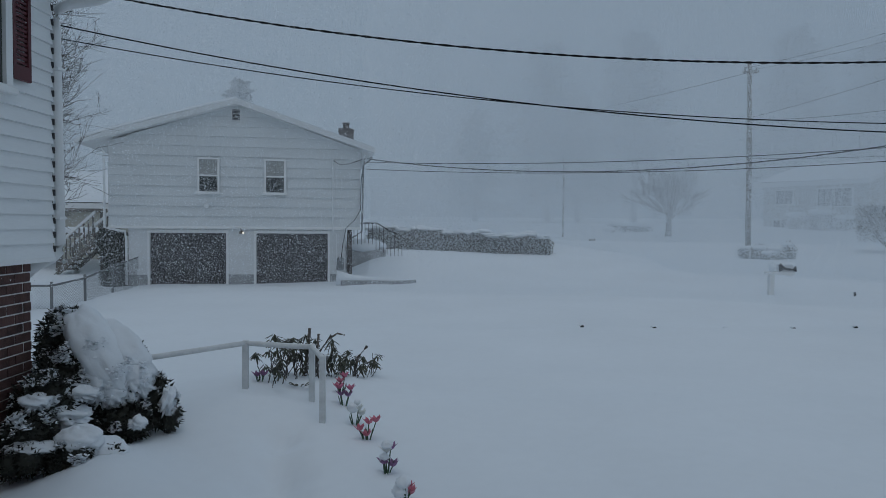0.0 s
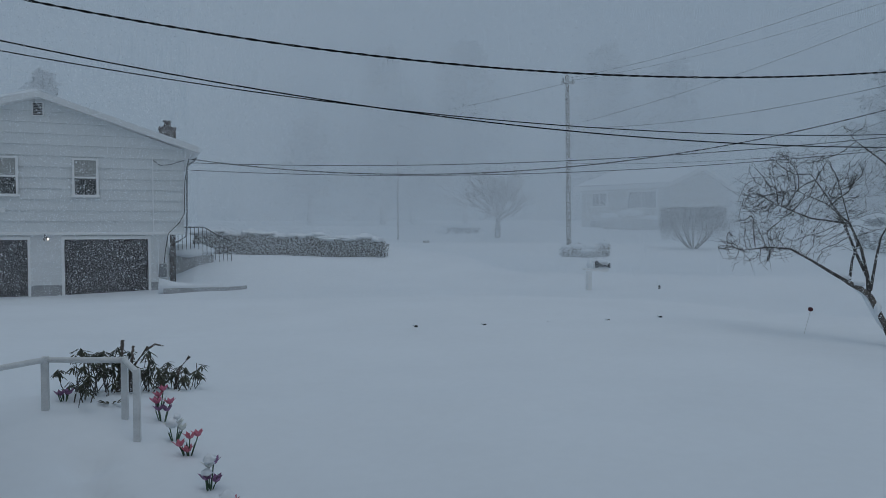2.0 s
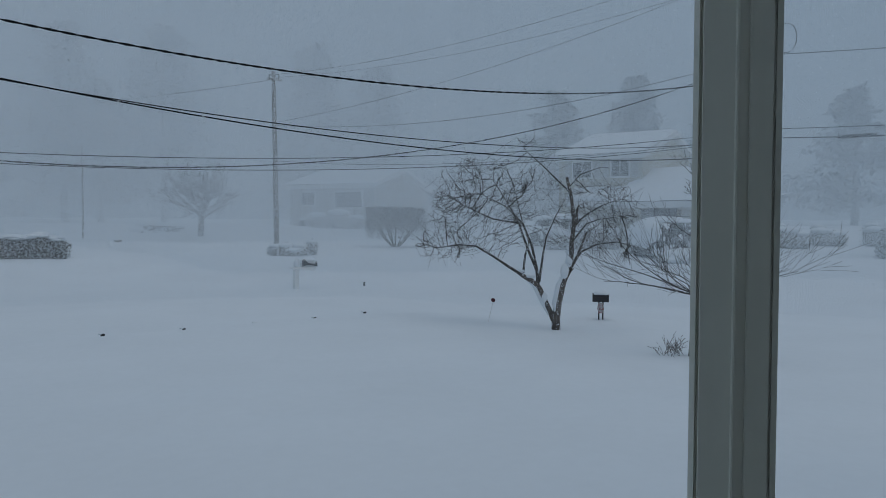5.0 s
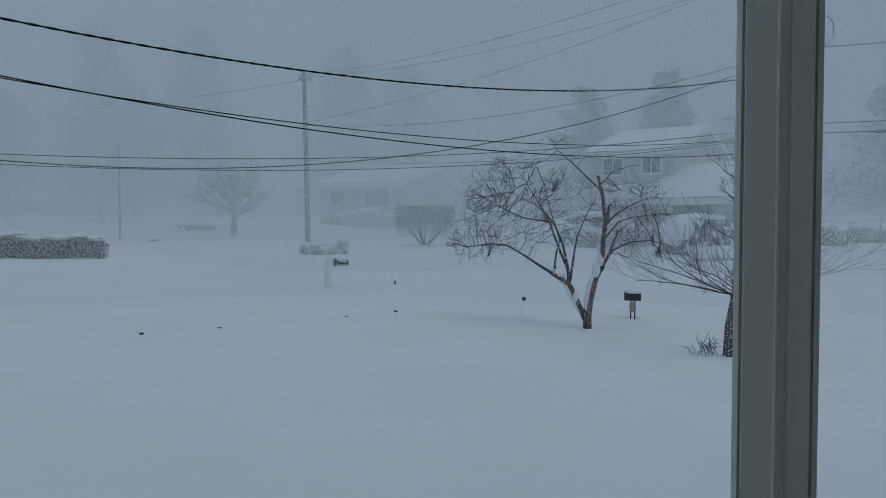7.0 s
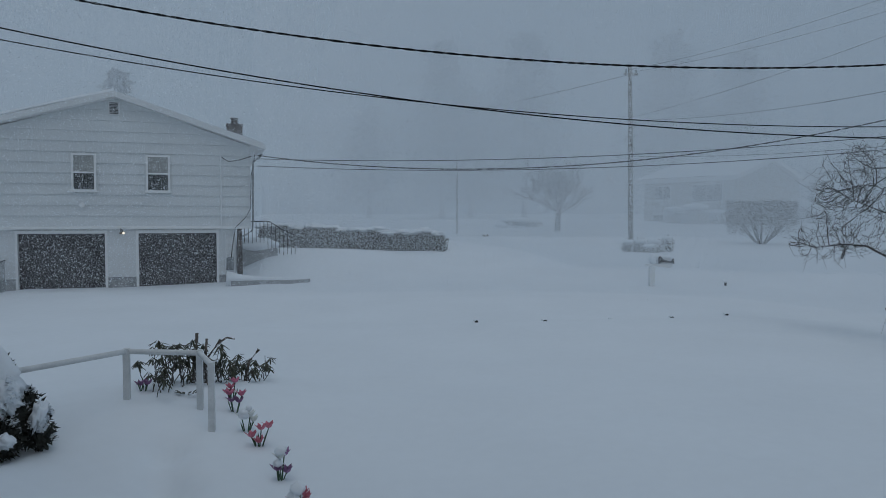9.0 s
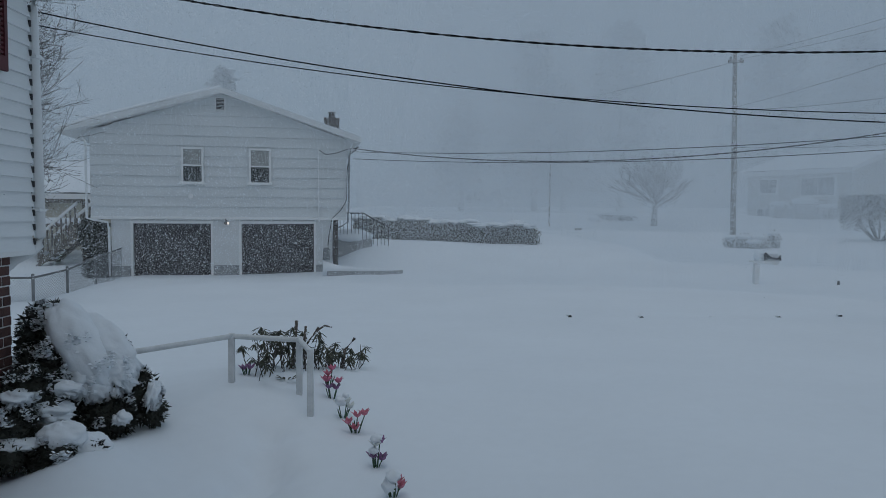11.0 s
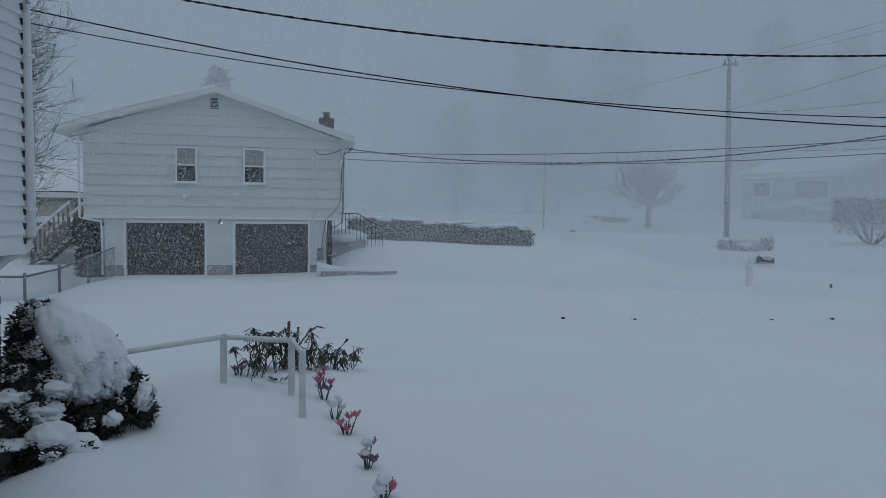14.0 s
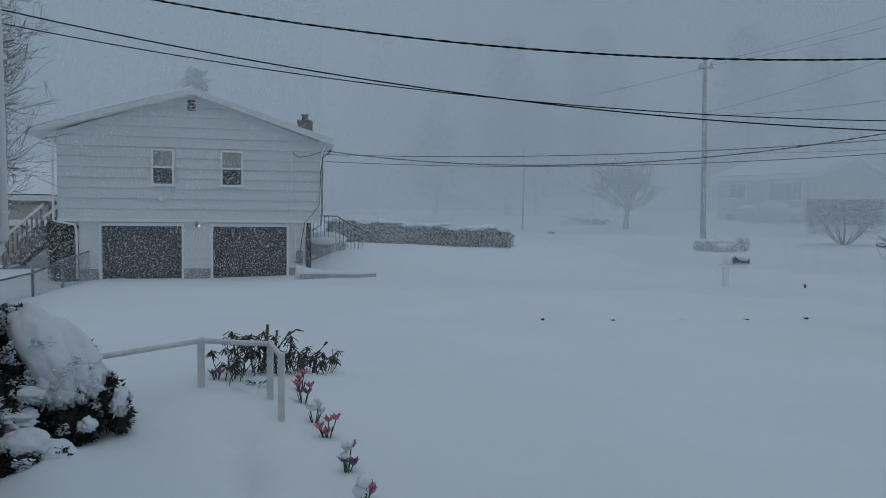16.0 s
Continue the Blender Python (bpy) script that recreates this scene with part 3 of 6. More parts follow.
# ---------------- the room and its bay window, from which one looks out ----------------
def room():
    xa, xb, ya, z0, z1 = -2.2, 3.4, -1.7, 0.35, 2.95
    plan = [(xa, ya), (xb, ya), (xb, -0.74), (2.6, -0.74), (1.02, 0.54), (xa, 0.54)]
    solid("floor", Shape().prism(plan, z0 - 0.1, z0), OAK, "pale carpeted floor of the room", "floor", "structure")
    solid("ceiling", Shape().prism(plan, z1, z1 + 0.1), PLASTER, "plain plaster ceiling", "ceiling", "structure")
    # unseen back wall, brought close so that it bounces light onto the mullion
    solid("wall_back_bounce", Shape().box(xa, xb, ya - 0.15, ya, z0, z1), PLASTER, "unseen plain plaster wall, pale to bounce light onto the window post", "wall", "structure")
    solid("wall_side_1", Shape().box(xa - 0.15, xa, ya, 0.75, z0, z1), PLASTER, "unseen plain plaster wall, pale to bounce light onto the window post", "wall", "structure")
    solid("wall_side_2", Shape().box(xb, xb + 0.15, ya, -0.7, z0, z1), PLASTER, "unseen plain plaster wall, pale to bounce light onto the window post", "wall", "structure")
    for name, za, zb in (("wall_sill", -0.4, 1.30), ("wall_header", 2.72, 3.05)):
        sh = Shape().prism([(xa - 0.1, 0.53), (1.02, 0.53), (2.6, -0.75), (3.5, -0.75), (3.5, -0.6), (2.66, -0.6), (1.08, 0.69), (xa - 0.1, 0.69)], za, zb)
        solid(name, sh, PLASTER, "plain wall of the bay window", "wall", "structure")
    roofing = Shape().prism([(xa - 0.3, -4.0), (3.8, -4.0), (3.8, -0.5), (1.2, 0.85), (xa - 0.3, 0.85)], 3.05, 3.3)
    solid("bay_roof", roofing, ROOF, "shingled roof over the bay", "roof", "structure")
    solid("wall_facade", Shape().box(-3.12, -2.36, 0.53, 0.69, -0.4, 3.05), VINYL, "plain white siding beside the bay window", "wall", "structure")
    solid("wall_facade_2", Shape().box(3.56, 8.0, -0.75, -0.6, -0.4, 3.05), VINYL, "plain white siding beside the bay window", "wall", "structure")
    # profile of the post between two sashes, across and towards the room
    prof = [(-0.050, -0.03), (-0.050, 0.012), (-0.0435, 0.018), (-0.0425, 0.012), (-0.0400, 0.012), (-0.0385, 0.026), (-0.003, 0.028), (-0.0015, 0.031), (0.0005, 0.031), (0.0015, 0.0285), (0.012, 0.0215), (0.0128, 0.0245), (0.015, 0.0235), (0.0385, 0.020), (0.0392, 0.012), (0.0412, 0.012), (0.042, 0.0155), (0.0485, 0.013), (0.0485, -0.03)]
    mid, turn = (0.965, 0.545), radians(-57.5)
    def place(p):
        a, b = p
        return (mid[0] + a * math.cos(turn) + b * math.sin(turn), mid[1] + a * math.sin(turn) - b * math.cos(turn))
    win = thing("window_1", (mid[0], mid[1], 1.3), "grey-white vinyl bay window frame with a stepped profile, sash open", "window", kind="structure")
    part("mullion", Shape().prism([place(p) for p in prof], 1.30, 2.72), FRAME_GREY, win, "stepped vinyl window post")
    part("window_sill", Shape().prism([(-2.0, 0.40), (0.98, 0.40), (2.5, -0.84), (2.62, -0.7), (1.06, 0.72), (-2.0, 0.72)], 1.30, 1.33), FRAME_GREY, win)
    part("head_jamb", Shape().prism([(-2.0, 0.50), (1.0, 0.50), (2.55, -0.76), (2.62, -0.7), (1.06, 0.72), (-2.0, 0.72)], 2.68, 2.72), FRAME_GREY, win)


near_wing()
room()


# ---------------- poles and wires ----------------
def wire(a, b, sag, radius, label, twist=0.0):
    """A hanging cable from a to b; with a twist, two strands wound round one another in that pitch."""
    run = math.dist(a, b)
    n = int(run / twist * 9) if twist else 90
    along = Vector((b[0] - a[0], b[1] - a[1], 0)).normalized()
    side = Vector((-along.y, along.x, 0))
    s = Shape()
    for phase in ((0, math.pi) if twist else (0,)):
        pts = []
        for i in range(n + 1):
            q = i / n
            p = Vector((a[0] + (b[0] - a[0]) * q, a[1] + (b[1] - a[1]) * q, a[2] + (b[2] - a[2]) * q - 4 * sag * q * (1 - q)))
            if twist:
                w = 2 * math.pi * q * run / twist + phase + 1.6 * math.sin(q * 31) + 0.8 * math.sin(q * 83)
                p += (side * math.cos(w) + Vector((0, 0, math.sin(w)))) * radius * 0.95
            pts.append(p)
        s.tube(pts, radius, 6)
    return solid("overhead_wire", s, WIRE, label, "cable", group="overhead wires", smooth=True)


def utility_pole(x, y, top, lean, label, arms):
    z0 = ground(x, y) - 0.5
    root = thing("utility_pole", (x, y, z0 + 0.5), label, "utility pole")
    part("shaft", Shape().tube([(x, y, z0), (x + lean * 0.4, y, (z0 + top) / 2), (x + lean, y, top)], [0.135, 0.12, 0.095], 12), POLE, root, smooth=True)
    for z, wdt in arms:
        part("crossarm", Shape().box(x + lean - wdt, x + lean + wdt, y - 0.18, y - 0.09, z - 0.06, z + 0.06, 0.01), POLE, root)
        for dx in (-wdt + 0.1, wdt - 0.1):
            part("insulator", Shape().tube([(x + lean + dx, y - 0.13, z + 0.06), (x + lean + dx, y - 0.13, z + 0.2)], [0.04, 0.06], 8), STEEL, root)
    return root


P1, P2 = (14.25, 33.0), (23.0, 14.3)
utility_pole(P1[0], P1[1], 9.5, -0.14, "tall weathered wooden utility pole, its snow patches also standing in for haze", [(9.1, 0.35)])
utility_pole(P2[0], P2[1], 11.7, 0.0, "wooden utility pole with a bundle of wires", [(10.8, 0.9), (10.0, 0.7)])
wire((-22, 14.5, 10.85), (*P2, 7.10), 3.43, 0.0125, "thick twisted black service cable over the yard", 0.62)
wire((-22, 14.5, 9.91), (*P2, 4.47), 2.62, 0.0145, "black telephone cable over the yard")
wire((-22, 14.5, 9.23), (*P2, 4.97), 2.57, 0.0115, "thin black cable over the yard")
wire((-2.45, 22.6, 3.92), (*P2, 5.26), 0.62, 0.012, "thin black cable running to the white house")
wire((-2.45, 22.6, 4.03), (*P2, 7.46), 1.82, 0.010, "twisted black service cable running to the white house", 0.5)
wire((-2.45, 22.6, 3.70), (*P2, 4.93), 0.69, 0.011, "thin black cable above the street")
wire((14.1, 33, 9.33), (*P2, 11.30), 0.62, 0.009, "primary power line between two poles")
wire((14.4, 33, 9.25), (*P2, 10.50), 0.58, 0.008, "primary power line between two poles")
wire((14.1, 33, 7.00), (*P2, 10.62), 0.54, 0.009, "power line between two poles")
wire((14.1, 33, 6.89), (*P2, 7.66), 0.78, 0.012, "telephone line between two poles")
wire((14.1, 33, 5.15), (*P2, 5.0), 0.45, 0.010, "telephone line between two poles")
wire((14.1, 33, 9.1), (-8, 66, 9.6), 0.8, 0.010, "power line fading into the snowfall")
wire((*P2, 7.95), (29.5, 0.5, 7.6), 0.15, 0.014, "black cable beyond the pole")
wire((*P2, 5.40), (29.5, 0.5, 5.5), 0.2, 0.014, "black telephone cable beyond the pole")
wire((*P2, 5.10), (29.5, 0.5, 5.15), 0.22, 0.02, "lashed telephone cable beyond the pole")
solid("splice_case", Shape().tube([(24.55, 11.2, 4.96), (25.0, 10.2, 4.97)], 0.06, 8), GARAGE, "black cable splice case hung on the wire", "splice case", smooth=True)
loop = [(23.9 + 0.14 * math.sin(a), 12.65 - 0.28 * math.sin(a), 8.4 - 0.5 * math.cos(a)) for a in [i * math.pi / 10 for i in range(21)]]
solid("drip_loop", Shape().tube(loop, 0.014, 5), WIRE, "loops of black cable hanging at the pole", "cable", smooth=True)


# ---------------- trees and shrubs ----------------
def grow(shape, p, d, length, radius, level, rng, up=0.15, droop=0.0, spread=0.75, kids=5, minr=0.004, wander=0.175):
    """A branch that wanders and sends out smaller ones."""
    n = 6 if level else 4
    pts, rad = [p.copy()], [radius]
    q, dd = p.copy(), d.normalized()
    for i in range(n):
        dd = (dd + Vector((rng.uniform(-1, 1), rng.uniform(-1, 1), rng.uniform(-1, 1))) * wander + Vector((0, 0, up * 0.26 - droop * 0.15))).normalized()
        q = q + dd * (length / n)
        pts.append(q.copy())
        rad.append(max(minr, radius * (1 - 0.72 * (i + 1) / n)))
    shape.tube(pts, rad, 5 if radius > 0.02 else 3, False)
    if level <= 0:
        return
    for i in range(kids):
        k = rng.uniform(0.2, 1.0)
        j = min(n - 1, int(k * n))
        at = pts[j].lerp(pts[j + 1], k * n - j)
        main = (pts[j + 1] - pts[j]).normalized()
        side = Vector((rng.uniform(-1, 1), rng.uniform(-1, 1), rng.uniform(-0.6, 1))).normalized()
        nd = (main * (1 - spread * 0.5) + side * spread + Vector((0, 0, up))).normalized()
        grow(shape, at, nd, length * rng.uniform(0.4, 0.7), max(minr, rad[j] * 0.55), level - 1, rng, up, droop, spread, kids, minr, wander)


def yard_tree():
    """The small bare tree with two stems by the street."""
    rng = random.Random(11)
    fx, fy = 10.66, 10.36
    fz = ground(fx, fy)
    root = thing("bare_tree", (fx, fy, fz), "small bare two-stemmed tree, snow packed in its fork", "tree")
    k = 0.0062
    right = Vector((0.70, -0.714, 0)).normalized()
    away = Vector((0.714, 0.70, 0))

    def at(u, v, depth=0.0):
        return Vector((fx, fy, fz)) + right * (u - 465) * k + away * depth + Vector((0, 0, (697 - v) * k))

    trunks, crown = Shape(), Shape()
    stems = []

    def limb(points, r0, r1, shape, d0=0.0, d1=0.0):
        pts = [at(u, v, d0 + (d1 - d0) * i / (len(points) - 1)) for i, (u, v) in enumerate(points)]
        rad = [r0 + (r1 - r0) * i / (len(pts) - 1) for i in range(len(pts))]
        shape.tube(pts, rad, 8 if r0 > 0.05 else 6)
        for a, b in zip(pts, pts[1:]):
            n = max(1, int((b - a).length / 0.07))
            stems.extend(a.lerp(b, (i + 1) / n) for i in range(n))

    limb([(465, 712), (464, 660), (470, 610), (484, 545), (512, 488)], 0.092, 0.068, trunks)
    limb([(458, 665), (432, 612), (408, 556), (385, 535), (350, 515)], 0.066, 0.042, trunks, 0, -0.1)
    limb([(512, 488), (514, 410), (521, 340), (512, 262), (496, 192)], 0.052, 0.03, trunks)
    limb([(520, 478), (545, 420), (562, 372)], 0.03, 0.02, trunks)
    limb([(528, 350), (530, 300), (536, 285)], 0.03, 0.022, trunks)
    limb([(350, 515), (305, 485), (262, 455), (205, 420), (150, 415), (80, 425), (40, 412)], 0.034, 0.005, crown, -0.1, -0.7)
    limb([(405, 555), (400, 500), (383, 420), (352, 345), (290, 285), (210, 245)], 0.038, 0.006, crown, 0, 0.3)
    limb([(400, 500), (372, 440), (330, 330), (280, 250), (240, 190)], 0.032, 0.006, crown, 0, 0.8)
    limb([(352, 345), (255, 330), (160, 285)], 0.022, 0.006, crown, 0.1, -0.5)
    limb([(355, 510), (362, 450), (375, 405), (352, 330), (330, 240)], 0.026, 0.006, crown, 0, -0.5)
    limb([(408, 540), (420, 450), (430, 390), (460, 320), (490, 265)], 0.028, 0.006, crown, 0, 0.2)
    limb([(505, 240), (470, 205), (420, 155), (365, 105), (330, 55)], 0.022, 0.004, crown, 0, 0.2)
    limb([(503, 225), (540, 182), (600, 160), (630, 158)], 0.013, 0.004, crown, 0, 0.2)
    limb([(520, 355), (555, 318), (610, 285), (670, 262)], 0.022, 0.005, crown, 0, 0.3)
    limb([(518, 400), (560, 345), (600, 330), (680, 320)], 0.019, 0.005, crown, 0, -0.4)
    limb([(512, 488), (545, 438), (600, 412), (665, 405), (740, 425)], 0.026, 0.005, crown, 0, 0.5)
    # twigs grow step by step towards free places in the crown, as light would draw them
    aims = []
    for cu, cv, ru, rv, deep, count in ((215, 285, 165, 165, 1.0, 720), (95, 415, 115, 40, 0.5, 150), (600, 320, 135, 105, 0.8, 310), (400, 300, 110, 150, 0.8, 130), (390, 110, 85, 80, 0.5, 22), (660, 415, 95, 38, 0.5, 60)):
        for _ in range(count):
            a, q = rng.uniform(0, 2 * math.pi), math.sqrt(rng.random())
            aims.append(at(cu + ru * q * math.cos(a), cv + rv * q * math.sin(a), rng.uniform(-deep, deep) * math.sqrt(1 - 0.8 * q * q)))
    aims, knots = np.array([tuple(p) for p in aims]), [np.array(tuple(p)) for p in stems]
    source, near, gap = [-1] * len(knots), np.zeros(len(aims), int), np.full(len(aims), 1e9)
    fresh, stride = 0, 0.07
    for _ in range(60):
        block = np.array(knots[fresh:])
        away2 = ((aims[:, None] - block[None]) ** 2).sum(2)
        best = away2.min(1)
        closer = best < gap
        near[closer], gap[closer] = away2.argmin(1)[closer] + fresh, best[closer]
        keep = gap > 0.08 ** 2
        aims, near, gap = aims[keep], near[keep], gap[keep]
        fresh = len(knots)
        reach = gap < 1.0
        for m in np.unique(near[reach]):
            pull = aims[reach & (near == m)] - knots[m]
            step = (pull / np.linalg.norm(pull, axis=1)[:, None]).sum(0)
            step = step / (np.linalg.norm(step) + 1e-6)
            if source[m] >= 0:
                step = step + (knots[m] - knots[source[m]]) / stride * 1.3
            step = step / (np.linalg.norm(step) + 1e-6) + np.array([rng.uniform(-0.16, 0.16) for _ in range(3)])
            knots.append(knots[m] + step / np.linalg.norm(step) * stride)
            source.append(int(m))
        if len(knots) == fresh or len(knots) > 9000 or not len(aims):
            break
    load, young = [0.0] * len(knots), {}
    for m in range(len(knots) - 1, len(stems) - 1, -1):
        load[m] = max(load[m], 1.0)
        if source[m] >= len(stems):
            load[source[m]] += load[m]
        young.setdefault(source[m], []).append(m)
    girth = lambda m: min(0.015, 0.0030 * max(1.0, load[m]) ** 0.38)
    for m in young:
        young[m].sort(key=lambda c: -load[c])
    for m, heads in young.items():
        for c in heads[1:] if m >= len(stems) else heads:
            line = [m, c]
            while line[-1] in young:
                line.append(young[line[-1]][0])
            crown.tube([knots[i] for i in line], [girth(c)] + [girth(i) for i in line[1:]], 5 if load[c] > 12 else 3, False)
    # short straight spurs
    for m in range(len(stems), len(knots)):
        end = m not in young
        if end or rng.random() < 0.3:
            p, d = Vector(knots[m]), Vector(knots[m] - knots[source[m]]).normalized()
            d = (d * (1.6 if end else 0.8) + Vector((rng.uniform(-1, 1), rng.uniform(-1, 1), rng.uniform(-0.6, 1))) * 0.75).normalized()
            tip = p + d * (rng.uniform(0.12, 0.34) if end else rng.uniform(0.07, 0.22))
            crown.tube([p, p.lerp(tip, 0.5) + Vector((0, 0, -0.006)), tip], [0.003, 0.0027, 0.002], 3, False)
    part("trunk", trunks, BARK, root, "dark bark flecked with snow", True)
    part("crown", crown, TWIG, root)
    snow = Shape()
    for line, r in (([(468, 640), (466, 610), (478, 550), (500, 500)], 0.05), ([(446, 650), (424, 606), (398, 552), (352, 512), (300, 480)], 0.04), ([(506, 470), (507, 410), (514, 345)], 0.03)):
        snow.tube([at(u - 7, v - 3, -0.05) for u, v in line], [r * 0.4] + [r] * (len(line) - 2) + [r * 0.3], 8)
    for u, v, a, b in ((492, 500, 0.10, 0.16), (505, 470, 0.06, 0.12), (425, 590, 0.06, 0.12), (380, 520, 0.12, 0.05), (345, 503, 0.10, 0.04)):
        p = at(u, v, -0.05)
        snow.blob(p, (a, 0.08, b), 0.25, rings=7, sides=10, seed=u)
    part("fork_snow", snow, SNOWCAP, root, "", True)


def upright_tree():
    """The narrow bare tree at the edge of the lawn."""
    rng = random.Random(5)
    fx, fy = 10.3, 6.9
    fz = ground(fx, fy)
    root = thing("bare_tree", (fx, fy, fz), "narrow bare tree with long low side branches", "tree")
    trunk, crown = Shape(), Shape()
    trunk.tube([(fx, fy, fz - 0.2), (fx + 0.02, fy - 0.02, fz + 0.5), (fx + 0.08, fy - 0.08, fz + 1.05), (fx + 0.1, fy - 0.1, fz + 2.2), (fx + 0.12, fy - 0.12, fz + 3.9)], [0.085, 0.07, 0.055, 0.03, 0.01], 9)
    for dx, h in ((-0.05, 3.5), (0.07, 3.0), (0.16, 2.6)):
        crown.tube([(fx + 0.07, fy - 0.07, fz + 1.0), (fx + 0.1 + dx, fy - 0.1 + dx, fz + 1.8), (fx + 0.1 + 1.2 * dx, fy - 0.1 + 1.3 * dx, fz + h)], [0.03, 0.02, 0.006], 5)
    for i in range(24):
        a = rng.uniform(0, 2 * math.pi)
        z = 0.85 + 2.7 * rng.random() ** 1.7
        ln = max(0.35, 1.75 - 0.45 * z) * rng.uniform(0.6, 1.1)
        d = Vector((math.cos(a), math.sin(a), 0.35 + 0.12 * z))
        grow(crown, Vector((fx + 0.08, fy - 0.08, fz + z)), d, ln, 0.011, 2, rng, 0.1, 0, 0.8, 4, 0.0026)
    for a, ln in ((2.25, 1.9), (2.05, 1.6), (2.55, 1.6), (1.9, 1.5), (2.8, 1.3), (5.3, 1.5), (5.7, 1.4), (5.0, 1.2)):
        grow(crown, Vector((fx + 0.07, fy - 0.07, fz + 1.0)), Vector((math.cos(a), math.sin(a), 0.22)), ln, 0.014, 2, rng, 0.16, 0, 0.5, 5, 0.0021, 0.13)
    part("trunk", trunk, BARK, root, "", True)
    part("crown", crown, TWIG, root)


def side_tree():
    """The tall bare tree behind the chain-link fence."""
    rng = random.Random(21)
    fx, fy = -9.9, 15.6
    fz = ground(fx, fy)
    root = thing("bare_tree", (fx, fy, fz), "tall bare tree with fine tangled twigs behind the fence", "tree")
    trunk, crown = Shape(), Shape()
    trunk.tube([(fx, fy, fz - 0.3), (fx, fy, fz + 2), (fx + 0.2, fy, fz + 4.5), (fx + 0.3, fy, fz + 7.2)], [0.2, 0.17, 0.11, 0.03], 10)
    for i in range(44):
        z = rng.uniform(1.6, 6.8)
        a = rng.uniform(-1.0, 1.0)
        ln = rng.uniform(0.9, 1.75) * (1.0 if z > 2.6 else 0.8)
        grow(crown, Vector((fx + 0.15, fy, fz + z)), Vector((math.cos(a), math.sin(a), rng.uniform(-0.2, 0.45))), ln, 0.026, 2, rng, 0.12, 0.1, 0.75, 6, 0.0042, 0.2)
    part("trunk", trunk, BARK, root, "", True)
    part("crown", crown, TWIG, root)


def lawn_shrub():
    rng = random.Random(8)
    x, y = 10.05, 7.15
    z = ground(x, y)
    s = Shape()
    for i in range(16):
        a = rng.uniform(0, 6.28)
        grow(s, Vector((x + rng.uniform(-.2, .2), y + rng.uniform(-.2, .2), z - 0.05)), Vector((math.cos(a) * 0.6, math.sin(a) * 0.6, 0.7)), rng.uniform(0.18, 0.36), 0.005, 1, rng, 0.1, 0, 0.6, 4, 0.003)
    solid("twiggy_shrub", s, TWIG, "low bare twiggy shrub poking out of the snow", "shrub", base=(x, y, z))


def far_tree(x, y, h, seed, wide=0.45):
    rng = random.Random(seed)
    z = ground(x, y)
    root = thing("bare_tree", (x, y, z), "spreading bare tree half lost in blowing snow", "tree", group="far bare trees")
    trunk, crown = Shape(), Shape()
    trunk.tube([(x, y, z - 0.2), (x + 0.05, y, z + h * 0.25), (x, y, z + h * 0.5)], [0.2, 0.15, 0.08], 8)
    for i in range(18):
        a = rng.uniform(0, 6.28)
        grow(crown, Vector((x, y, z + h * rng.uniform(0.18, 0.5))), Vector((math.cos(a), math.sin(a), rng.uniform(0.3, 1.0))), h * wide * rng.uniform(0.7, 1.1), 0.07, 2, rng, 0.15, 0, 0.7, 5, 0.02)
    part("trunk", trunk, BARK, root, "", True)
    part("crown", crown, TWIG, root)


def pine(x, y, h, seed, spread=0.2):
    """A tall conifer of drooping boughs with gaps between them."""
    rng = random.Random(seed)
    z = ground(x, y)
    root = thing("pine_tree", (x, y, z), "tall dark pine dimmed by the snowstorm", "tree", group="far pines")
    part("trunk", Shape().tube([(x, y, z - 0.3), (x + rng.uniform(-.3, .3), y, z + h * 0.6), (x, y, z + h)], [0.32, 0.2, 0.04], 8), BARK, root, "", True)
    s = Shape()
    for i in range(int(h * 9)):
        q = 0.14 + 0.86 * rng.random()
        a = rng.uniform(0, 6.28)
        reach = h * spread * (1.12 - q) ** 0.8 * rng.uniform(0.45, 1.15)
        base = Vector((x, y, z + q * h))
        d = Vector((math.cos(a), math.sin(a), rng.uniform(-0.25, 0.2)))
        side = Vector((-d.y, d.x, 0))
        for j in range(9):
            c = base + d * reach * (0.2 + 0.8 * (j + rng.random()) / 9)
            for _ in range(3):
                o = c + side * rng.uniform(-1, 1) * reach * 0.22 + Vector((0, 0, rng.uniform(-0.35, 0.25)))
                u = Vector((rng.uniform(-1, 1), rng.uniform(-1, 1), rng.uniform(-0.7, 0.3))).normalized() * rng.uniform(0.35, 0.8)
                v = Vector((rng.uniform(-1, 1), rng.uniform(-1, 1), rng.uniform(-1, 1))).normalized() * 0.22
                s.add([o - v, o + u, o + v], [(0, 1, 2)])
    part("crown", s, PINE, root)


yard_tree()
upright_tree()
side_tree()
lawn_shrub()
far_tree(13.3, 41.8, 4.6, 31)
for i, (x, y, h, sp) in enumerate([(10.2, 69, 17, 0.30), (18.0, 67, 18, 0.30), (14, 74, 13, 0.34), (3.2, 72, 11, 0.34), (32.5, 66, 18, 0.3), (38, 63, 16, 0.3), (-18.0, 62, 12.5, 0.2), (46.5, 46, 12, 0.32), (50.5, 40, 13, 0.3), (53.5, 33, 12, 0.32), (60, 26.0, 11, 0.34), (63, 15, 10, 0.36)]):
    pine(x, y, h, 100 + i, sp * 1.4)


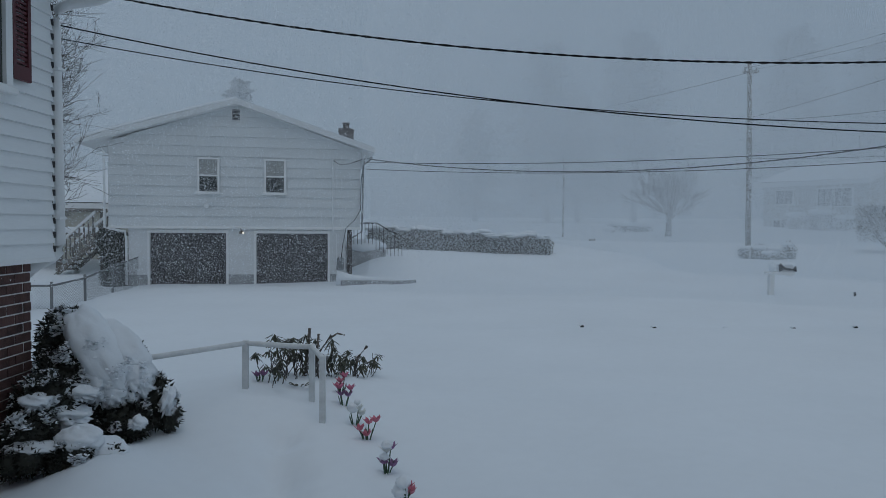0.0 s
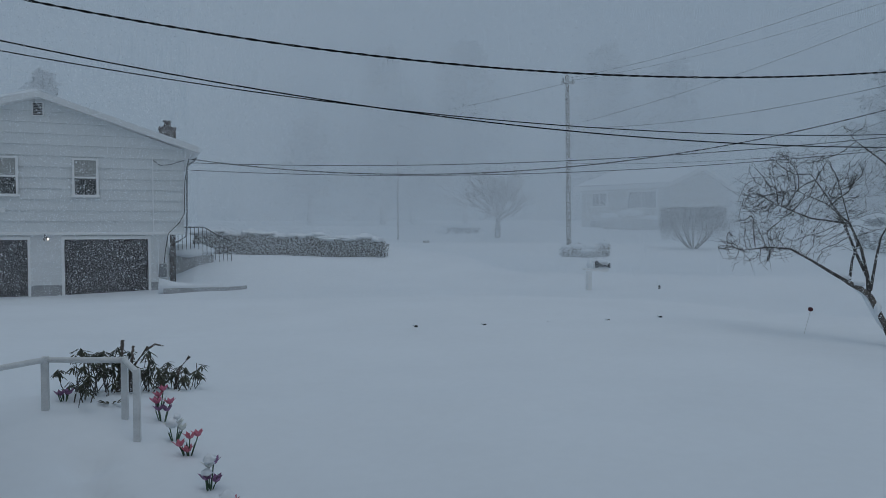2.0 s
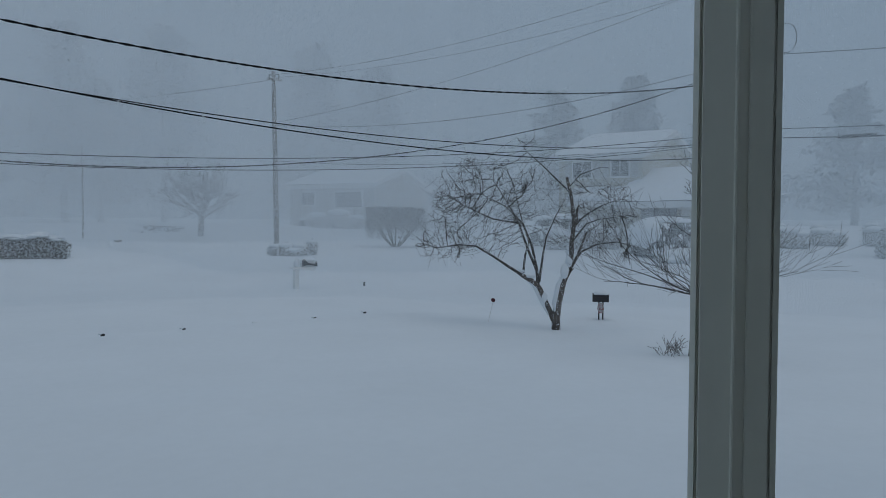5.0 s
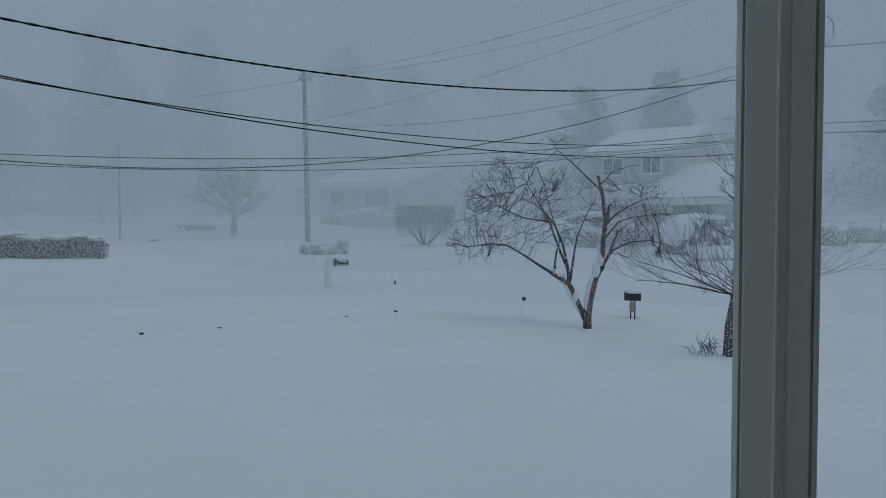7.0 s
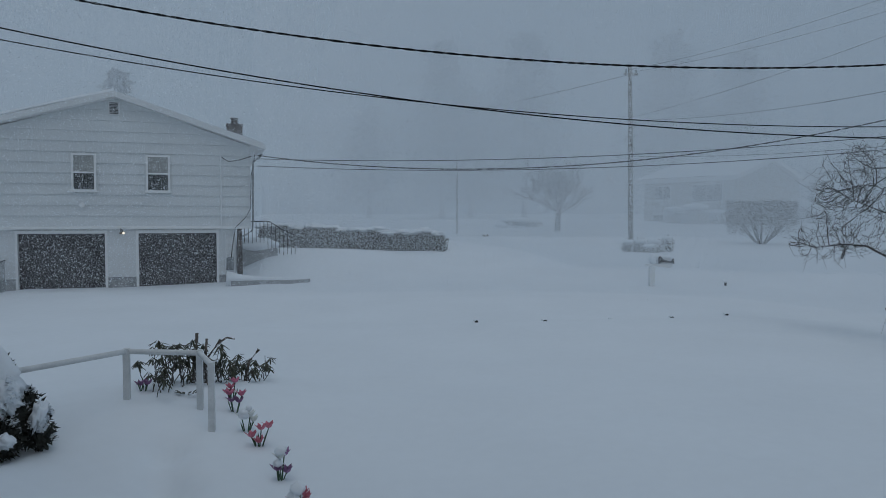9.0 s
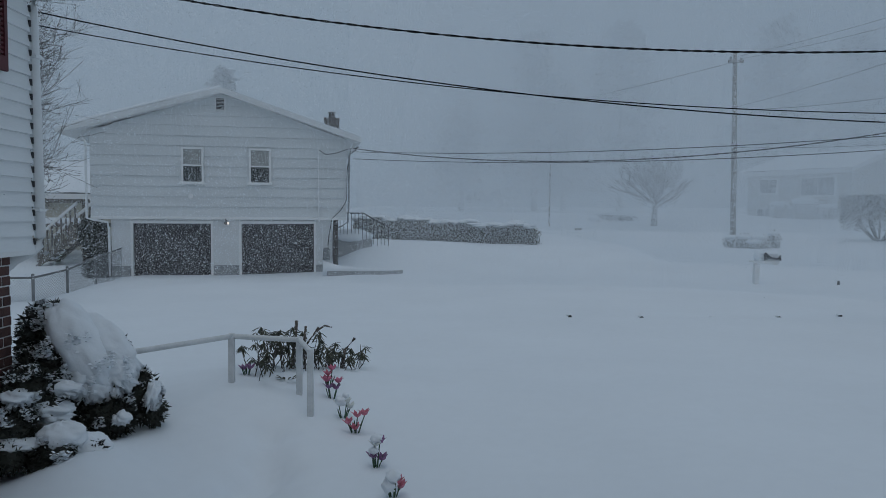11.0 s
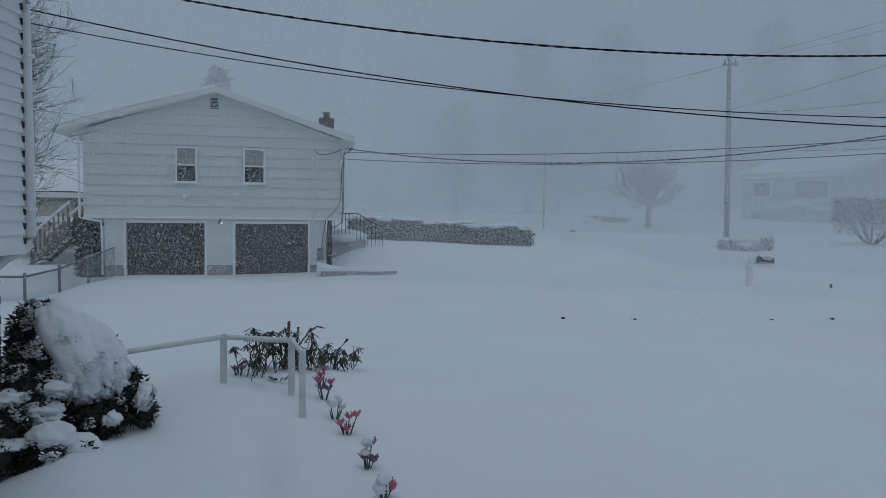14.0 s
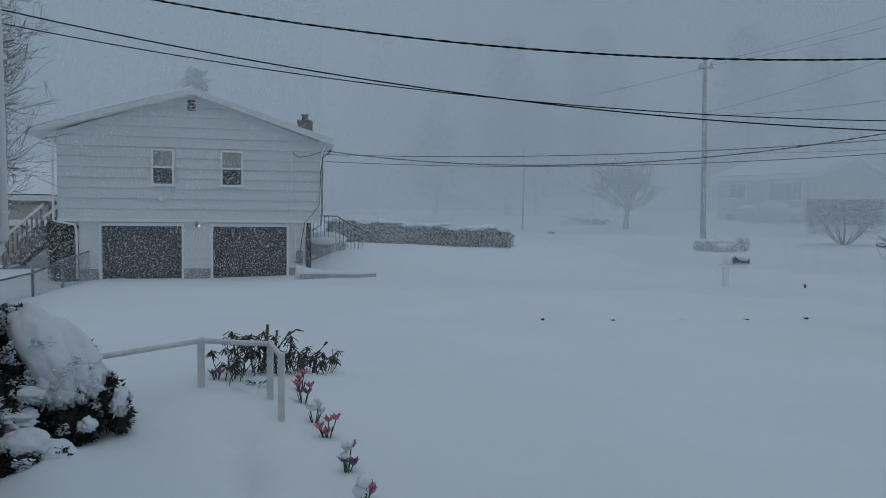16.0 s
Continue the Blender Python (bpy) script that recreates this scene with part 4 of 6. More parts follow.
def leafy_mass(lumps, count, size, rng, flat=0.0):
    """Leaves scattered over and just inside a heap of lumps given as centre and radii."""
    s = Shape()
    for c, r in lumps:
        n = int(count * r[0] * r[2])
        for _ in range(n):
            d = Vector((rng.gauss(0, 1), rng.gauss(0, 1), rng.gauss(0, 1))).normalized()
            q = rng.uniform(0.78, 1.1)
            o = Vector((c[0] + d.x * r[0] * q, c[1] + d.y * r[1] * q, c[2] + d.z * r[2] * q))
            t = (d + Vector((rng.uniform(-1, 1), rng.uniform(-1, 1), rng.uniform(-1, 1))) * 0.9).normalized()
            b = t.cross(Vector((rng.uniform(-1, 1), rng.uniform(-1, 1), rng.uniform(-1, 1)))).normalized()
            l = size * rng.uniform(0.6, 1.3)
            s.add([o - b * l * 0.3, o + t * l * 0.5 - b * l * 0.1, o + t * l, o + b * l * 0.3], [(0, 1, 2, 3)])
    return s


def core_of(lumps, shrink=0.85):
    s = Shape()
    for i, (c, r) in enumerate(lumps):
        s.blob(c, tuple(q * shrink for q in r), 0.3, 3.0, seed=i)
    return s


def near_shrub():
    """The snow-laden evergreen against the brick wall."""
    rng = random.Random(3)
    base = (-2.7, 5.3, ground(-2.7, 5.3))
    root = thing("evergreen_shrub", base, "dark evergreen shrub heaped with a thick cap of snow", "shrub")
    lumps = [((-3.16, 5.92, 0.96), (0.22, 0.22, 0.29)), ((-3.16, 5.84, 0.68), (0.22, 0.24, 0.27)), ((-2.82, 5.90, 0.57), (0.36, 0.30, 0.30)), ((-2.45, 5.95, 0.47), (0.15, 0.16, 0.23)), ((-2.31, 5.94, 0.36), (0.085, 0.1, 0.14)), ((-3.0, 5.3, 0.58), (0.21, 0.24, 0.26)), ((-2.98, 5.52, 0.41), (0.25, 0.25, 0.22)), ((-2.58, 5.69, 0.36), (0.21, 0.2, 0.16)), ((-2.95, 4.97, 0.42), (0.19, 0.17, 0.19)), ((-3.04, 5.74, 1.10), (0.12, 0.13, 0.15)), ((-2.62, 5.86, 0.78), (0.14, 0.16, 0.2)), ((-2.99, 5.62, 0.74), (0.2, 0.2, 0.2))]
    part("inner_growth", core_of(lumps, 0.82), LEAF_DARK, root, "", True)
    part("foliage", leafy_mass(lumps, 26000, 0.044, rng), LEAF_DARK, root, "dark blue-green needles")
    cap = Shape()
    lean = (-0.5, 0.0, 0.86)
    cap.lump((-2.79, 5.74, 0.93), (0.19, 0.24, 0.40), lean, 0.12, 0.02, seed=1.3, ragged=0.12)
    cap.lump((-2.70, 5.84, 0.84), (0.24, 0.2, 0.36), lean, 0.10, 0.03, seed=7.3, ragged=0.3)
    cap.lump((-2.98, 5.76, 1.12), (0.10, 0.15, 0.13), (-0.3, 0, 0.9), 0.14, 0.03, seed=3.3, ragged=0.2)
    cap.lump((-2.58, 5.80, 0.72), (0.15, 0.16, 0.20), lean, 0.18, 0.06, seed=2.1, ragged=0.6)
    cap.lump((-2.78, 5.66, 0.72), (0.16, 0.13, 0.2), lean, 0.22, 0.07, seed=4.7, ragged=0.7)
    cap.lump((-2.66, 5.68, 0.60), (0.12, 0.10, 0.12), lean, 0.3, 0.1, 24, 36, seed=6.6, ragged=0.7)
    for c, r, seed in (((-2.95, 5.12, 0.68), (0.11, 0.12, 0.05), 5.2), ((-2.84, 5.43, 0.68), (0.17, 0.12, 0.05), 8.4), ((-2.88, 5.32, 0.53), (0.19, 0.15, 0.08), 9.7), ((-2.41, 5.56, 0.40), (0.06, 0.08, 0.05), 7.9), ((-2.29, 5.86, 0.50), (0.05, 0.08, 0.11), 2.7)):
        cap.lump(c, r, (0.15, 0, 1), 0.4, 0.12, 24, 40, seed=seed, ragged=0.9)
    part("snow_cap", cap, SNOWCAP, root, "thick smooth drooping snow", True)
    dust = Shape()
    extra = [((-2.66, 5.72, 0.66), (0.26, 0.25, 0.24)), ((-2.84, 5.66, 0.8), (0.24, 0.24, 0.3)), ((-2.61, 4.89, 0.34), (0.15, 0.12, 0.11)), ((-2.34, 5.93, 0.42), (0.12, 0.11, 0.16))]
    for _ in range(26000):
        c, r = rng.choice(lumps + extra)
        a, e = rng.uniform(0, 6.28), rng.uniform(-0.35, 1.4)
        d = Vector((math.cos(a) * math.cos(e), math.sin(a) * math.cos(e), math.sin(e)))
        pt = Vector((c[0] + r[0] * d.x * 1.05, c[1] + r[1] * d.y * 1.05, c[2] + r[2] * d.z * 1.05))
        if noise.noise(pt * 9.0 + Vector((3, 1, 7))) < 0.30 - 0.24 * d.z:
            continue
        for _k in range(2):
            o = pt + Vector((rng.uniform(-1, 1), rng.uniform(-1, 1), rng.uniform(-1, 1))) * 0.018
            u = Vector((rng.uniform(-1, 1), rng.uniform(-1, 1), rng.uniform(-0.4, 0.4))).normalized() * rng.uniform(0.008, 0.022)
            v = u.cross(Vector((rng.uniform(-0.5, 0.5), rng.uniform(-0.5, 0.5), 1))).normalized() * rng.uniform(0.006, 0.018)
            dust.add([o - u, o - v, o + u, o + v], [(0, 1, 2, 3)])
    part("clinging_snow", dust, SNOWCAP, root)
    b2 = thing("low_evergreen_shrub", (-2.62, 4.9, 0.2), "low evergreen shrub almost buried under snow", "shrub")
    low = [((-2.60, 4.91, 0.34), (0.14, 0.12, 0.11)), ((-2.66, 4.88, 0.28), (0.12, 0.1, 0.08)), ((-2.84, 4.80, 0.34), (0.13, 0.1, 0.10)), ((-2.94, 4.78, 0.32), (0.09, 0.1, 0.1)), ((-2.38, 5.05, 0.33), (0.07, 0.05, 0.04))]
    part("inner_growth", core_of(low, 0.8), LEAF_DARK, b2, "", True)
    part("foliage", leafy_mass(low, 34000, 0.03, rng), LEAF_DARK, b2)
    cap2 = Shape()
    cap2.lump((-2.59, 5.0, 0.43), (0.17, 0.15, 0.10), (0, 0, 1), 0.2, 0.05, 28, 40, seed=9.1, ragged=0.3)
    cap2.lump((-2.46, 5.11, 0.33), (0.19, 0.15, 0.09), (0.3, 0, 0.9), 0.2, 0.05, 28, 40, seed=1.9, ragged=0.2)
    cap2.lump((-2.86, 4.86, 0.41), (0.17, 0.11, 0.045), (0, 0, 1), 0.3, 0.07, 24, 36, seed=2.6, ragged=0.4)
    part("snow_cap", cap2, SNOWCAP, b2, "", True)


near_shrub()


def hedge():
    rng = random.Random(9)
    a, b = Vector((-3.3, 32.4, 0)), Vector((4.55, 29.6, 0))
    root = thing("hedge", (0.6, 31.0, ground(0.6, 31)), "long clipped hedge with snow along its top", "hedge")
    leaves, cap = Shape(), Shape()
    d = (b - a).normalized()
    side = Vector((-d.y, d.x, 0))
    L = (b - a).length
    def height(q):
        return (0.98 - 0.26 * q + 0.05 * math.sin(q * 23) + 0.04 * math.sin(q * 51)) * (1 - 0.25 * ease(0.97, 1.0, q))
    for _ in range(24000):
        q = rng.random()
        h = height(q)
        u, v = rng.uniform(-0.5, 0.5), rng.random() ** 0.8
        if abs(u) < 0.38 and v < 0.85:
            u = -0.5 + rng.random() * 0.14
        p = a + d * (q * L) + side * u
        p.z = ground(p.x, p.y) - 0.05 + v * h
        t = Vector((rng.uniform(-1, 1), rng.uniform(-1, 1), rng.uniform(-0.5, 1))).normalized()
        w2 = t.cross(Vector((rng.uniform(-1, 1), rng.uniform(-1, 1), 0.3))).normalized() * 0.022
        leaves.add([p - w2, p + t * 0.13, p + w2], [(0, 1, 2)])
    body = Shape()
    n = 40
    for i in range(n + 1):
        q = i / n
        c = a + d * (q * L)
        g = ground(c.x, c.y)
        for u, v in ((-0.36, -0.1), (-0.34, height(q) - 0.2), (0.34, height(q) - 0.2), (0.36, -0.1)):
            p = c + side * u
            body.v.append((p.x, p.y, g + v))
    for i in range(n):
        for k in range(3):
            s = i * 4 + k
            body.f.append((s, s + 1, s + 5, s + 4))
    body.f += [(0, 3, 2, 1), (n * 4, n * 4 + 1, n * 4 + 2, n * 4 + 3)]
    part("inner_growth", body, HEDGE, root)
    part("leaves", leaves, HEDGE, root)
    for i in range(85):
        q = rng.random() * 0.97
        c = a + d * (q * L) + side * rng.uniform(-0.35, 0.2)
        cap.blob((c.x, c.y, ground(c.x, c.y) + height(q) + rng.uniform(-0.04, 0.03)), (rng.uniform(0.12, 0.42), 0.3, rng.uniform(0.05, 0.12)), 0.3, 2.5, 8, 12, seed=i)
    part("snow_cap", cap, SNOWCAP, root, "", True)


hedge()


def round_bush(name, lumps, label, rng, count=1500, size=0.09, caps=True, mat=HEDGE, group=""):
    c0 = lumps[0][0]
    root = thing(name, (c0[0], c0[1], ground(c0[0], c0[1])), label, "shrub", group)
    part("inner_growth", core_of(lumps, 0.86), mat, root, "", True)
    part("foliage", leafy_mass(lumps, count, size, rng), mat, root)
    if caps:
        cap = Shape()
        for i, (c, r) in enumerate(lumps):
            cap.blob((c[0] - 0.1 * r[0], c[1], c[2] + r[2] * 0.72), (r[0] * 0.75, r[1] * 0.8, r[2] * 0.34), 0.3, 2.5, 8, 14, seed=i + c[0])
        part("snow_cap", cap, SNOWCAP, root, "", True)


rngb = random.Random(44)
gz = ground(12.5, 27.1)
round_bush("pole_shrub", [((11.75, 27.35, gz + 0.16), (0.3, 0.3, 0.3)), ((12.2, 27.2, gz + 0.12), (0.42, 0.4, 0.38)), ((12.75, 27.05, gz + 0.10), (0.5, 0.4, 0.36)), ((13.2, 26.95, gz + 0.26), (0.26, 0.25, 0.36)), ((12.5, 26.9, gz + 0.0), (0.5, 0.3, 0.3))], "low rounded shrubs half buried in snow by the pole", rngb, 3200, 0.075)
for k, (x, y, s) in enumerate([(27.0, 50.0, 1.2), (25.6, 46.6, 1.0), (24.0, 44.6, 1.1), (23.0, 46.0, 0.9), (29.3, 42.0, 1.0), (30.2, 41.0, 0.9)]):
    round_bush("snowy_shrub", [((x, y, ground(x, y) + 0.5 * s), (s, s * 0.8, 0.7 * s)), ((x + 0.9 * s, y - 0.5 * s, ground(x, y) + 0.35 * s), (s * 0.8, s * 0.7, 0.5 * s))], "rounded shrub buried in snow before a house", rngb, 300, 0.16, group="house shrubs")
for k, (x, y, s, snowy) in enumerate([(33.2, 17.5, 0.9, True), (36.8, 17.4, 0.8, True), (38.6, 15.6, 0.9, True), (29.6, 11.3, 0.9, False), (31.2, 10.9, 1.4, False), (31.6, 9.4, 1.8, False), (25.8, 22.9, 1.0, True), (24.6, 23.9, 0.9, True)]):
    round_bush("shrub", [((x, y, ground(x, y) + 0.45 * s), (s, s * 0.8, 0.65 * s)), ((x + 0.7 * s, y - 0.4 * s, ground(x, y) + 0.35 * s), (s * 0.8, s * 0.7, 0.55 * s)), ((x + 0.2 * s, y + 0.4 * s, ground(x, y) + 0.8 * s), (s * 0.5, s * 0.5, 0.5 * s))], "grey-green shrub dusted with snow", rngb, 700, 0.11, snowy, group="street shrubs")


def clipped_bush():
    rng = random.Random(17)
    x, y = 19.0, 29.6
    z = ground(x, y)
    root = thing("clipped_shrub", (x, y, z), "square-clipped shrub with bare stems showing below", "shrub")
    stems, top = Shape(), Shape()
    r = Vector((0.84, -0.54, 0))
    aw = Vector((0.54, 0.84, 0))
    for i in range(16):
        u, v = rng.uniform(-1.3, 1.3), rng.uniform(-0.6, 0.6)
        p0 = Vector((x, y, z - 0.1)) + r * u * 0.06
        p2 = Vector((x, y, z)) + r * u + aw * v + Vector((0, 0, rng.uniform(0.8, 1.6)))
        p1 = p0.lerp(p2, 0.5) + Vector((0, 0, -0.12))
        stems.tube([p0, p1, p2], [0.045, 0.03, 0.012], 5)
    for i in range(6000):
        u, v, h = rng.uniform(-1.42, 1.42), rng.uniform(-0.75, 0.75), rng.random() ** 0.65
        if rng.random() < 0.55:
            v = -0.75 + rng.random() * 0.12
        p = Vector((x, y, z)) + r * u + aw * v + Vector((0, 0, 0.35 + 1.55 * h))
        if h < 0.3 and rng.random() < 0.55:
            continue
        t = Vector((rng.uniform(-1, 1), rng.uniform(-1, 1), rng.uniform(-0.3, 1))).normalized()
        w2 = t.cross(Vector((rng.uniform(-1, 1), rng.uniform(-1, 1), 0.3))).normalized() * 0.02
        top.add([p - w2, p + t * 0.16, p + w2], [(0, 1, 2)])
    part("stem_tangle", stems, TWIG, root)
    part("twig_mass", top, HEDGE, root)


clipped_bush()


# ---------------- walk railing, rhododendron, tulips ----------------
def walk_rail():
    root = thing("walk_railing", (-1.5, 6.7, 0.2), "white metal railing beside the snowed-over front walk", "railing")
    zt = 0.80
    A, B, C, F = (-1.94, 6.93), (-1.27, 6.86), (-1.09, 6.42), (-3.0, 5.75)
    for (x, y), top in ((A, zt + 0.03), (B, zt + 0.01), (C, zt - 0.02)):
        part("post", Shape().box(x - 0.027, x + 0.027, y - 0.027, y + 0.027, ground(x, y) - 0.4, top, 0.005), RAIL_PAINT, root)
    def bar(p, q, za, zb, name="top_rail"):
        part(name, Shape().tube([(p[0], p[1], za), (p[0] * 0.9 + q[0] * 0.1, p[1] * 0.9 + q[1] * 0.1, za * 0.9 + zb * 0.1), (q[0] * 0.9 + p[0] * 0.1, q[1] * 0.9 + p[1] * 0.1, zb * 0.9 + za * 0.1), (q[0], q[1], zb)], 0.026, 8), RAIL_PAINT, root, smooth=True)
    bar(A, B, zt, zt - 0.02)
    bar(B, C, zt - 0.02, zt - 0.05)
    bar(A, F, zt, zt - 0.02)


walk_rail()


def leaf(shape, o, d, length, width, normal):
    """A folded, pointed leaf."""
    s = d.cross(normal).normalized() * width
    up = normal * width * 0.5
    shape.add([o, o + d * length * 0.35 + s + up, o + d * length * 0.75 + s * 0.8 + up, o + d * length, o + d * length * 0.75 - s * 0.8 + up, o + d * length * 0.35 - s + up, o + d * length * 0.5], [(0, 1, 6), (1, 2, 6), (2, 3, 6), (3, 4, 6), (4, 5, 6), (5, 0, 6)])


def rhododendron():
    rng = random.Random(14)
    root = thing("rhododendron", (-1.5, 7.7, ground(-1.5, 7.7)), "cold-curled rhododendron bush with cut stems, rising from snow", "shrub")
    stems, leaves = Shape(), Shape()
    for i in range(74):
        q = rng.random() ** 1.15
        bx, by = -1.84 + 0.90 * q + rng.uniform(-0.12, 0.12), 7.3 + 1.35 * q + rng.uniform(-0.3, 0.3)
        bz = ground(bx, by)
        top = (0.47 - 0.22 * q) * rng.uniform(0.2, 1.05)
        if 0.28 < q < 0.6 and rng.random() < 0.7:
            top *= 1.15
        p0 = Vector((bx, by, bz - 0.05))
        p2 = Vector((bx + rng.uniform(-0.12, 0.12), by + rng.uniform(-0.12, 0.12), bz + top))
        stems.tube([p0, p0.lerp(p2, 0.5) + Vector((rng.uniform(-0.04, 0.04), rng.uniform(-0.04, 0.04), 0)), p2], [0.006, 0.005, 0.003], 5)
        n = rng.randint(8, 12)
        for k in range(n):
            a = 6.28 * k / n + rng.random()
            dz = rng.uniform(-1.6, -0.15)
            d = Vector((math.cos(a), math.sin(a), dz)).normalized()
            leaf(leaves, p2 + Vector((0, 0, rng.uniform(-0.03, 0.02))), d, rng.uniform(0.075, 0.13), rng.uniform(0.008, 0.014), Vector((math.cos(a) * 0.5, math.sin(a) * 0.5, 0.8)).normalized())
    part("stem_tangle", stems, TWIG, root)
    part("leaves", leaves, LEAF_RHODO, root, "curled drooping dark leaves")
    cut = [((-1.48, 7.75), (-1.46, 7.75), 0.53, 0.02), ((-1.39, 7.8), (-1.37, 7.8), 0.48, 0.016), ((-1.37, 7.85), (-1.24, 7.85), 0.47, 0.014), ((-1.02, 8.4), (-0.90, 8.45), 0.36, 0.02)]
    for a, b, h, r in cut:
        z = ground(*a)
        part("cut_stem", Shape().tube([(a[0] - 0.03, a[1], z), (a[0], a[1], z + h * 0.6), (b[0], b[1], z + h)], [r * 1.1, r, r * 0.9], 7), BARK, root, "", True)
    part("cut_stem", Shape().tube([(-1.26, 7.85, 0.70), (-1.17, 7.85, 0.76), (-1.09, 7.85, 0.74)], [0.014, 0.011, 0.008], 6), BARK, root)
    x, y = -0.9, 9.2
    lone = thing("rhododendron_sprig", (x, y, ground(x, y)), "single drooping rhododendron sprig in the snow", "plant")
    s, l2 = Shape(), Shape()
    s.tube([(x, y, ground(x, y) - 0.03), (x - 0.01, y, ground(x, y) + 0.26)], [0.006, 0.004], 5)
    for k in range(10):
        a = 0.63 * k
        leaf(l2, Vector((x, y, ground(x, y) + 0.14)), Vector((math.cos(a) * 0.5, math.sin(a) * 0.5, -0.7)).normalized(), 0.11, 0.016, Vector((math.cos(a), math.sin(a), 0.3)).normalized())
    part("stem", s, TWIG, lone)
    part("leaves", l2, LEAF_RHODO, lone)


rhododendron()


def tulip(x, y, flowers, label, cap=None, seed=0):
    """A tuft of artificial tulips: flowers are (dx, dy, height, petal material)."""
    rng = random.Random(seed)
    z = ground(x, y)
    root = thing("tulip_cluster", (x, y, z), label, "flowers", "tulips along the walk")
    for dx, dy, h, mat in flowers:
        top = Vector((x + dx, y + dy, z + h))
        part("stem", Shape().tube([(x + dx * 0.2, y + dy * 0.2, z - 0.05), (x + dx * 0.7, y + dy * 0.7, z + h * 0.5), top], 0.005, 5), STEM, root)
        s = Shape()
        for k in range(6):
            a = 1.047 * k + rng.uniform(-0.15, 0.15)
            o = Vector((math.cos(a), math.sin(a), 0))
            t = Vector((-o.y, o.x, 0))
            flare = 0.027 + 0.012 * rng.random() + (0.014 if k % 2 else 0)
            p = [top, top + o * 0.024 + t * 0.02 + Vector((0, 0, 0.018)), top + o * flare + t * 0.02 + Vector((0, 0, 0.045)), top + o * (flare + 0.03) + Vector((0, 0, 0.068)), top + o * flare - t * 0.02 + Vector((0, 0, 0.045)), top + o * 0.024 - t * 0.02 + Vector((0, 0, 0.018))]
            p = [top + (v - top) * 0.82 for v in p]
            s.add(p, [(0, 1, 2, 3, 4, 5)])
            s.add([q + o * 0.002 for q in p], [(5, 4, 3, 2, 1, 0)])
        part("flower", s, mat, root)
    lv = Shape()
    for k in range(5):
        a = rng.uniform(0, 6.28)
        leaf(lv, Vector((x + 0.02 * math.cos(a), y + 0.02 * math.sin(a), z - 0.02)), Vector((math.cos(a) * 0.3, math.sin(a) * 0.3, 1)).normalized(), rng.uniform(0.10, 0.16), 0.009, Vector((math.cos(a), math.sin(a), 0)))
    part("leaves", lv, STEM, root)
    if cap:
        s = Shape()
        for dx, dy, h, r in cap:
            s.blob((x + dx, y + dy, z + h), (r, r, r * 0.85), 0.45, 3.2, 10, 14, seed=seed + h)
        part("snow_cap", s, SNOWCAP, root, "", True)


x, y = -1.44, 7.14
fallen = Shape()
rngd = random.Random(2)
for k in range(9):
    a = 0.7 * k
    leaf(fallen, Vector((x + 0.05 * math.cos(a), y, ground(x, y) + 0.02)), Vector((math.cos(a), math.sin(a), rngd.uniform(0, 0.5))).normalized(), 0.09, 0.013, Vector((0, 0, 1)))
solid("fallen_sprig", fallen, LEAF_RHODO, "small leafy sprig lying on the snow", "plant", base=(x, y, ground(x, y)))

R, P, K, W = PETAL_RED, PETAL_PURPLE, PETAL_PINK, PETAL_WHITE
tulip(-1.04, 7.25, [(-0.03, 0, 0.06, K), (0.03, 0.02, 0.16, K), (-0.01, 0, 0.11, R)], "pink and red artificial tulips rising from the snow", None, 1)
tulip(-0.96, 6.89, [(-0.03, 0, 0.10, P), (0.04, 0, 0.09, P), (0.06, 0.02, 0.15, K), (-0.05, 0.02, 0.16, K)], "purple and pink artificial tulips rising from the snow", None, 2)
tulip(-0.80, 6.47, [(-0.04, 0, 0.12, W), (0.03, 0, 0.13, W), (0.06, 0.02, 0.08, W)], "white artificial tulips packed with snow", [(-0.02, -0.01, 0.16, 0.052), (0.02, 0, 0.21, 0.03)], 3)
tulip(-0.66, 6.16, [(-0.06, 0, 0.08, R), (0.02, 0, 0.14, R), (0.08, 0.02, 0.15, R), (0.0, 0, 0.03, R)], "coral-red artificial tulips leaning in the snow", None, 4)
tulip(-0.43, 5.50, [(-0.02, 0, 0.07, P), (0.05, 0, 0.05, P), (0.0, 0.01, 0.16, W), (0.03, 0.01, 0.18, P)], "purple and white artificial tulips topped with snow", [(-0.015, 0, 0.125, 0.04), (0.005, 0, 0.225, 0.046)], 5)
tulip(-0.27, 4.98, [(0.03, 0, 0.09, R), (0.05, 0.02, 0.05, R), (-0.02, 0, 0.04, K)], "red artificial tulips under a lump of snow", [(0.0, -0.01, 0.15, 0.055), (-0.02, -0.01, 0.09, 0.06)], 6)
tulip(-1.86, 7.18, [(-0.03, 0, 0.05, P), (0.04, 0, 0.06, P)], "small purple artificial tulips beside the bush", None, 7)


